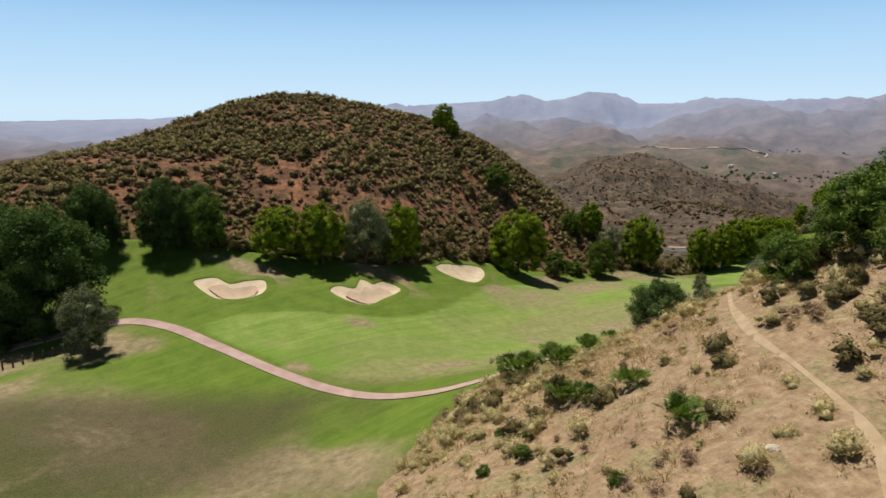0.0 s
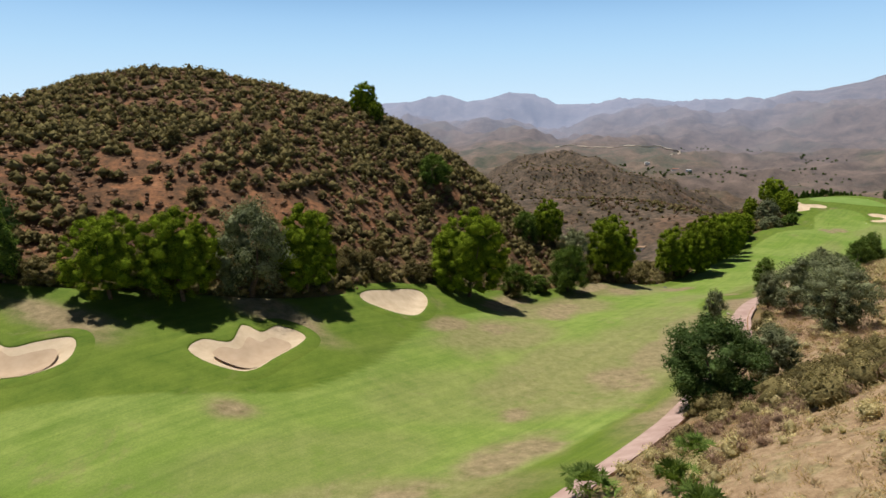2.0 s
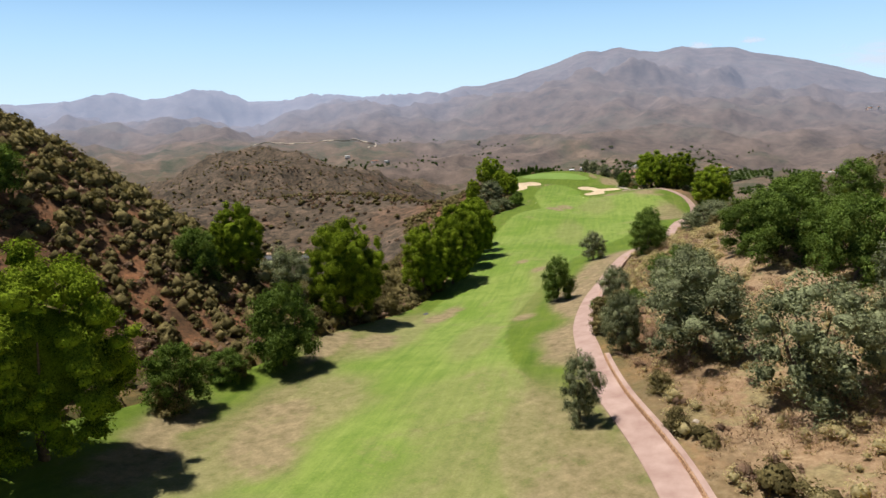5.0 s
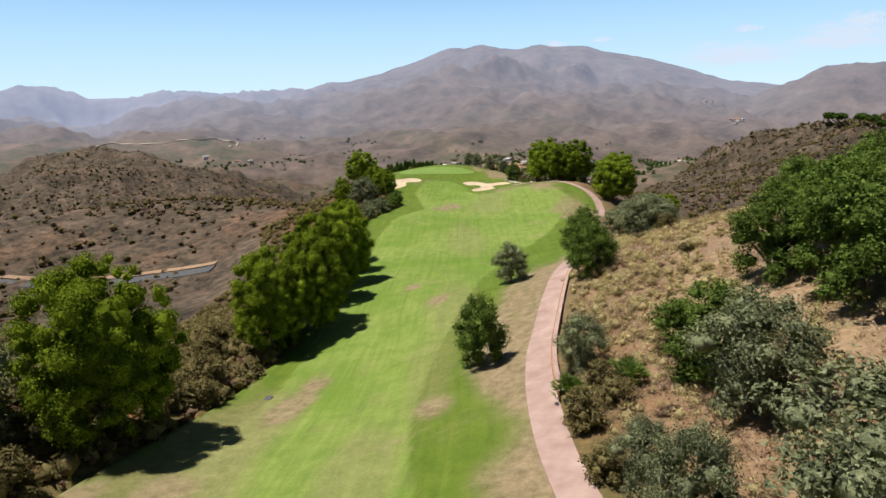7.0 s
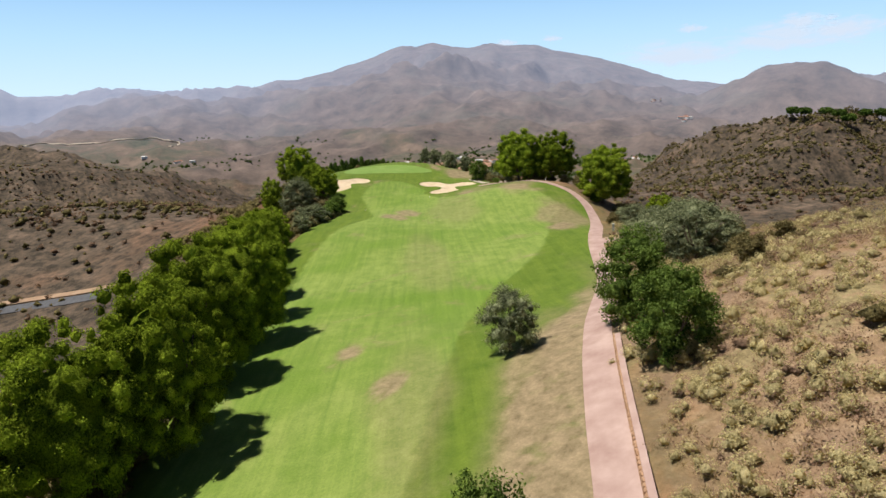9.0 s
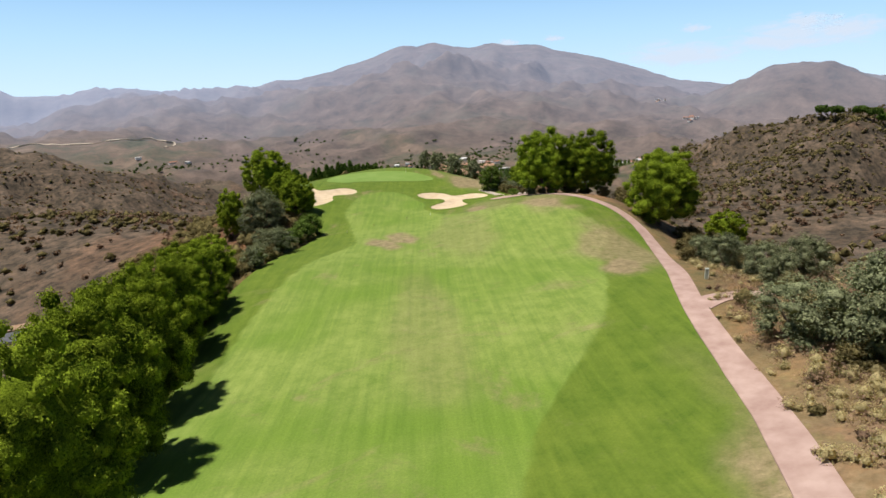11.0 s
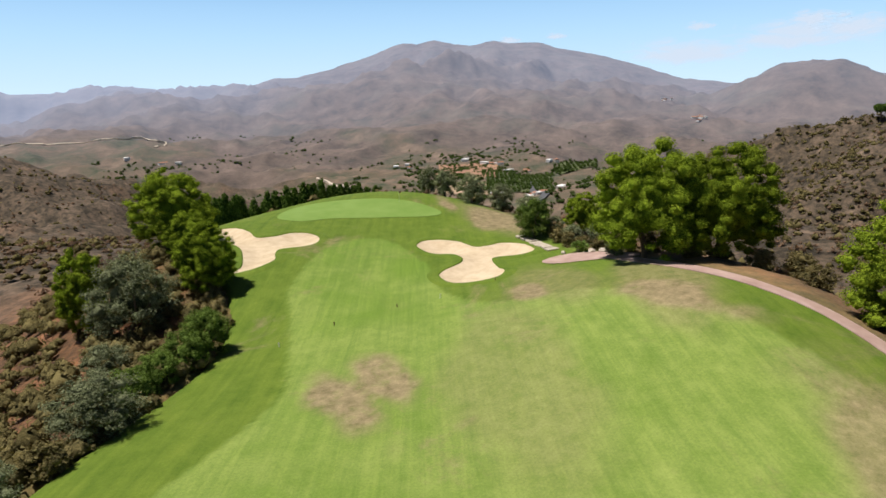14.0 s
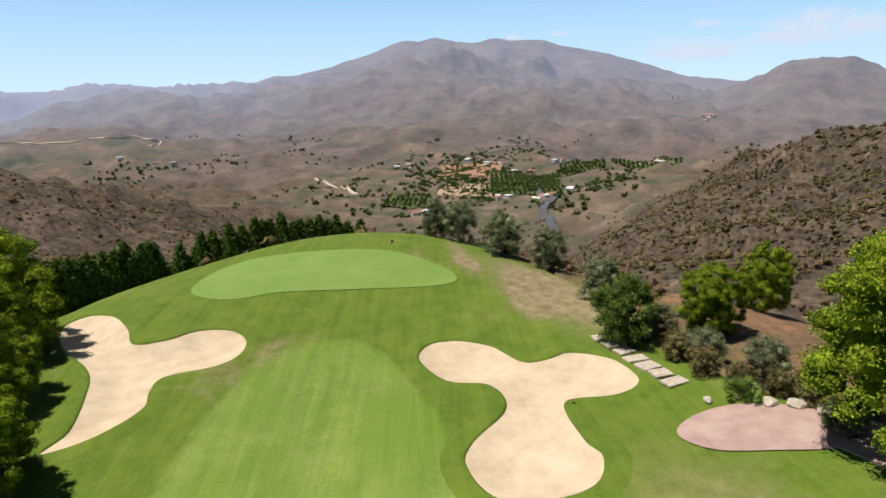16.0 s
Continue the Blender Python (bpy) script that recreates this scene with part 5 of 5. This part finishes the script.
# service cabinet by the path, drain cover, stakes, flag
cab = new("service_cabinet")
cx, cy = 175.6, 192.2
cab.matrix_basis = Matrix.Translation((cx, cy, ground_z(cx, cy)))
tagged(cab, "small grey-green metal service cabinet by the path", "cabinet")
box("body", (0.55, 0.4, 1.25), METAL, cab, (0, 0, 0.6), 25, 0.03)
box("lid", (0.62, 0.47, 0.08), METAL, cab, (0, 0, 1.26), 25, 0.02)
door = box("door", (0.44, 0.03, 0.95), WHITEWALL, cab, (-0.09, -0.2, 0.62), 25, 0.01, "pale door panel")
box("handle", (0.03, 0.03, 0.16), TIMBER, door, (0.15, -0.03, 0.05), 0, 0.005, "dark door handle")

drain = box("drain_cover", (1.0, 0.7, 0.05), ASPHALT, None, (74.1, 176.8, ground_z(74.1, 176.8) + 0.08), 35, 0.01)
tagged(drain, "dark metal drain cover lying in the turf", "drain cover")
for x, y, tone in ((202.9, 259.2, WHITEWALL), (198.3, 262.2, TIMBER), (190.6, 264.8, TIMBER), (210.5, 256.2, TIMBER), (183.5, 265.5, WHITEWALL)):
    stake = box("marker_stake", (0.09, 0.09, 0.5), tone, None, (x, y, ground_z(x, y) + 0.2), 10, 0.015)
    tagged(stake, "short marker stake standing in the fairway", "stake", "marker stakes")
pin = new("flagstick")
pin.matrix_basis = Matrix.Translation((237, 297.6, ground_z(237, 297.6) + 0.08))
tagged(pin, "slim white flagstick on the putting green", "flagstick")
v, f = tube(((0, 0, 0), (0, 0, 1.1), (0, 0, 2.2)), (0.025, 0.022, 0.018), 6)
mesh_of("stick", v, f, WHITEWALL, pin)
fv = np.array([(0.02 + 0.11 * i, 0.05 * math.sin(i * 1.3), 2.15 - 0.35 * j) for j in range(2) for i in range(6)])
mesh_of("flag", fv, grid_faces(2, 6), TILE, pin)

# pale stone steps beside the bunker, and boulders by the turning place
flight = new("stone_steps")
tagged(flight, "flat pale stone slabs laid as steps beside the bunker", "steps")
for k in range(7):
    t = k / 6
    x, y = 232.9 + (227.2 - 232.9) * t, 266.6 + (257.9 - 266.6) * t
    box("step", (1.2 + 0.12 * (k * 5 % 3), 2.1 - 0.2 * (k * 7 % 3), 0.25), STONE, flight, (x + 0.5, y - 0.3, ground_z(x, y) + 0.12 + 0.03 * (k % 3)), 58 + (k * 37 % 15) - 7, 0.05)
for k, (x, y, s) in enumerate(((226.6, 250.6, 0.62), (227.0, 249, 0.7), (226.4, 247.2, 0.6), (225.4, 254.4, 0.4), (60.5, 128.8, 0.35), (58.8, 115.5, 0.3), (51, 108.5, 0.3), (17.5, 29, 0.5), (9.6, 51.2, 0.5))):
    st = stone_mesh("boulder", 40 + k, STONE, (s, s * 0.8, s * 0.6))
    st.matrix_basis = Matrix.Translation((x, y, ground_z(x, y) + s * 0.35)) @ Matrix.Rotation(k * 1.3, 4, "Z")
    tagged(st, "rounded pale limestone boulder on dry ground", "boulder", "boulders")

# the worn trail over the dry ridge
structure(ribbon("trail", TRAIL, 0.5 + 0.2 * np.sin(np.linspace(0, 14, 90)), 0.03, plain("trail_dust", (0.31, 0.22, 0.12), (0.43, 0.32, 0.19), 1.2, 0.95), 0.3), "pale worn earth trail over the dry ridge", "trail")

# ---------------------------------------------------------------- the gully road, the valley
road = spline(((60, 420), (95, 384), (121, 357), (127.6, 350), (134, 341.6), (139.5, 334), (141.5, 331)), 120)
structure(ribbon("road", road, 5.0, 0.25, ASPHALT, 0.5), "grey asphalt road in the gully below the course", "road")
BANK = plain("earth_bank", (0.26, 0.165, 0.095), (0.36, 0.25, 0.155), 0.3, 0.95)
structure(ribbon("road_bank", road + np.array((3.2, 3.2)), 2.6, 0.4, BANK, 0.6), "orange earth bank along the gully road", "bank")
DUST = plain("dirt_track", (0.42, 0.34, 0.26), (0.55, 0.46, 0.36), 0.02, 0.95)
for pts in (((1003, 1262), (985, 1180), (930, 1090), (897, 1040), (893, 1015)), ((938, 1839), (990, 1880), (978, 1912), (865, 2020), (640, 2080))):
    structure(ribbon("dirt_track", spline(pts, 60), 4.5, 2.2, DUST, 4.0), "pale dirt track winding over the brown hills", "track")
structure(ribbon("valley_road", spline(((760, 560), (862, 634), (930, 655), (1010, 720), (1110, 790)), 60), 11.0, 3.0, ASPHALT, 6.0), "grey valley road among the orchards", "road")


def farmhouse(x, y, wide, deep, high, turn, flat):
    """A whitewashed house with its roof, door and windows."""
    house = new("farmhouse")
    house.matrix_basis = Matrix.Translation((x, y, ground_z(x, y) - 0.5)) @ Matrix.Rotation(radians(turn), 4, "Z")
    tagged(house, "whitewashed farmhouse among orchards in the valley", "house", "valley farmhouses")
    box("wall", (wide, deep, high + 2), WHITEWALL, house, (0, 0, high / 2), 0, 0.05)
    if flat:
        box("roof", (wide + 1, deep + 1, 0.6), WHITEWALL, house, (0, 0, high + 1.3), 0, 0.05)
    else:
        w, d, h0, h1 = wide / 2 + 0.6, deep / 2 + 0.6, high + 1.0, high + 3.2
        v = [(-w, -d, h0), (w, -d, h0), (w, d, h0), (-w, d, h0), (-w, 0, h1), (w, 0, h1)]
        me = bpy.data.meshes.new("roof")
        me.from_pydata(v, [], [(0, 1, 5, 4), (2, 3, 4, 5), (1, 2, 5), (3, 0, 4), (3, 2, 1, 0)])
        me.materials.append(TILE)
        new("roof", me).parent = house
    for k in range(3):
        box("window", (1.4, 0.2, 1.6), ASPHALT, house, (-wide / 3 + k * wide / 3, -deep / 2 - 0.05, high * 0.5), 0, 0)
    return house


rng_house = random.Random(4)
for x, y, n in ((1235, 1208, 3), (1345, 1030, 4), (1368, 1147, 2), (1000, 700, 5), (1015, 688, 3), (989, 802, 3), (828, 814, 2), (1298, 921, 3), (1427, 904, 3), (1560, 760, 6), (900, 1700, 2), (820, 1760, 1), (2690, 1108, 5), (2272, 842, 5)):
    for k in range(n):
        farmhouse(x + rng_house.uniform(-26, 26), y + rng_house.uniform(-26, 26), rng_house.uniform(9, 22), rng_house.uniform(7, 12), rng_house.uniform(3, 5.5), rng_house.uniform(0, 180), rng_house.random() < 0.5)

ORCHARD = foliage("orchard_leaves", (0.028, 0.048, 0.012), (0.085, 0.12, 0.030), 0.2)


LEAFY = plain("orchard_floor", (0.055, 0.075, 0.025), (0.105, 0.115, 0.045), 0.08, 0.95)
TERRACE = plain("terrace_earth", (0.27, 0.185, 0.115), (0.40, 0.29, 0.185), 0.05, 0.95)
REDFIELD = plain("bare_red_field", (0.24, 0.135, 0.080), (0.34, 0.205, 0.125), 0.04, 0.95)


def orchard_plot(corners, ground, label, count, rows, size, seed):
    """A field in the valley with its trees in lines: how far apart the lines and the trees stand, in metres."""
    p = np.array(corners, float)
    line = np.concatenate([np.linspace(p[i], p[(i + 1) % len(p)], 8, endpoint=False) for i in range(len(p))])
    line = line + np.column_stack([fractal(line[:, 0], line[:, 1], 60, 2, seed), fractal(line[:, 0], line[:, 1], 60, 2, seed + 1)]) * 16 - 8
    structure(patch_sheet("orchard_plot", line, 16, 1.6, 0.0, ground), label, "field")
    way = p[1] - p[0]
    way /= np.hypot(*way)

    def chance(x, y):
        u, v = x * way[0] + y * way[1], x * way[1] - y * way[0]
        return inside(line, x, y) * (np.abs((v / rows[0]) % 1 - 0.5) < 0.2) * (np.abs((u / rows[1]) % 1 - 0.5) < 0.32)

    scatter("orchard_trees", count, (*line[:, :1].min(0), *line[:, :1].max(0), *line[:, 1:].min(0), *line[:, 1:].max(0), chance), size, ORCHARD, seed, "dark green orchard trees in rows", "orchard",
            lambda g: fuzzy(g, 1, 12, 0.16, 0, 0.2, 0.9, 0.85), -0.3)


orchard_plot(((1018, 830), (1213, 967), (1234, 809), (1047, 708)), LEAFY, "dense green citrus orchard in the valley", 620, (9, 8), (6, 9), 210)
orchard_plot(((968, 903), (1010, 806), (1082, 872), (1047, 943)), TERRACE, "tan terraced field dotted with young trees", 90, (13, 10), (3.5, 5.5), 220)
orchard_plot(((1097, 1003), (1147, 885), (1353, 1030), (1298, 1162)), REDFIELD, "bare red terraced field in the valley", 90, (22, 13), (3.5, 5), 230)
orchard_plot(((1233, 800), (1359, 883), (1683, 941), (1403, 797)), LEAFY, "dense green citrus orchard in the valley", 520, (10, 8), (6, 9), 240)
orchard_plot(((1421, 793), (1684, 903), (1688, 726), (1545, 679)), LEAFY, "dense green citrus orchard in the valley", 520, (10, 8), (6, 9), 250)
orchard_plot(((864, 925), (923, 967), (969, 917), (906, 864)), LEAFY, "small green orchard beside the dirt track", 130, (8, 7), (5, 8), 260)
scatter("valley_trees", 1500, (600, 1900, 560, 2300, lambda x, y: np.maximum(0.12 * smooth(0.55, 0.7, fractal(x, y, 120, 4, 86)), smooth(0.48, 0.6, fractal(x, y, 70, 3, 85)) * bell(x, y, 1130, 850, 300, 150, 50)) * (land(x, y) < -150)), (5, 12), ORCHARD, 87, "scattered dark trees in the far valley", "trees", lambda g: fuzzy(g, 2, 16, 0.14, 0, 0.2, 0.9, 0.8))
scatter("brown_hill_scrub", 6500, (470, 900, 80, 480, lambda x, y: bell(x, y, 690, 250, 190, 130, 75) * (0.3 + 0.7 * smooth(0.4, 0.56, fractal(x, y, 26, 3, 88)))), (1.8, 4.6), SCRUB, 89, "dull olive scrub covering the brown hill", "scrub", lambda g: fuzzy(g, 1, 12, 0.17, 0, 0.2, 0.8, 0.75))

# umbrella pines along the top of the brown hill
tree_kind("umbrella_pine", "flat-topped umbrella pine on the brown hilltop", "tree", CYPRESS, 600, 2, 18, 0.55, 0.16, 3000, 0.04, 0.45, 0.5, 0.03, 5, 0.4, 0.6)
for k, (x, y, h, w) in enumerate(((668, 249, 10, 9), (656, 238, 9.5, 8), (646, 222, 9, 8.5), (640, 212, 8.5, 8), (652, 207, 9.5, 9), (672, 198, 9, 8), (690, 188, 10, 9), (702, 184, 9, 8.5))):
    plant("umbrella_pine", x, y, h * 1.2, w * 1.4, group="umbrella pines on the hill")


# ---------------------------------------------------------------- a few fair-weather clouds, far off
def cloud_material():
    m = bpy.data.materials.new("cloud_vapour")
    m.use_nodes = True
    nt = m.node_tree
    nt.nodes.remove(nt.nodes["Principled BSDF"])
    tc = nt.nodes.new("ShaderNodeTexCoord")
    n = noise_node(nt, 4.2, 8, 0.66, tc.outputs["Object"], 0.5)
    a = attr(nt, "cover")
    sep = nt.nodes.new("ShaderNodeSeparateColor")
    nt.links.new(a.outputs["Color"], sep.inputs[0])
    dens = step(nt, math_node(nt, "ADD", math_node(nt, "MULTIPLY", sep.outputs[0], 0.9), math_node(nt, "MULTIPLY", n, 1.7)), 0.92, 1.65)
    e, t, s = nt.nodes.new("ShaderNodeEmission"), nt.nodes.new("ShaderNodeBsdfTransparent"), nt.nodes.new("ShaderNodeMixShader")
    e.inputs[0].default_value, e.inputs[1].default_value = (0.74, 0.83, 0.92, 1), 0.8
    nt.links.new(math_node(nt, "MULTIPLY", dens, 0.88), s.inputs[0])
    nt.links.new(t.outputs[0], s.inputs[1])
    nt.links.new(e.outputs[0], s.inputs[2])
    nt.links.new(s.outputs[0], nt.nodes["Material Output"].inputs[0])
    return m


VAPOUR = cloud_material()


def cloud(az, elev, wide, high, seed):
    """A bank of cloud on the horizon, part of the sky's backdrop."""
    r = 4700
    x, y = MID[0] + r * math.sin(radians(az)), MID[1] + r * math.cos(radians(az))
    n = 24
    u, v = np.meshgrid(np.linspace(-1, 1, n), np.linspace(-1, 1, n))
    body = np.clip(1.15 - np.hypot(u, v * (1 + 0.6 * (v < 0))) * 1.15, 0, 1)
    lumps = fractal(u * 2 + seed, v * 2 + seed * 3, 1, 3, 140 + seed)
    co = np.stack([u * 0.5, 0 * u, v * 0.5], -1).reshape(-1, 3)
    ob = mesh_of("backdrop_cloud", co, grid_faces(n, n), VAPOUR, None, True, np.repeat((body * (0.5 + lumps)).reshape(-1, 1), 3, 1))
    ob.matrix_basis = Matrix.Translation((x, y, -20 + r * math.tan(radians(elev)))) @ Matrix.Rotation(radians(-az), 4, "Z") @ Matrix.Diagonal((wide, 1, high, 1))
    ob.visible_shadow = False
    return structure(ob, "soft white fair-weather cloud low over the mountains", "cloud")


for k, row in enumerate(((71.6, 2.7, 900, 260), (79.8, 3.6, 1000, 260), (83.5, 4.2, 520, 200), (80.6, 4.9, 380, 130), (57, 4.35, 190, 70), (61, 4.55, 180, 66), (72.5, 4.8, 240, 90))):
    cloud(*row, k + 1)

for kind, pool in KINDS.items():
    for k, ob in enumerate(pool):
        if (kind, k) not in USED:
            for o in (*ob.children_recursive, ob):
                bpy.data.objects.remove(o)
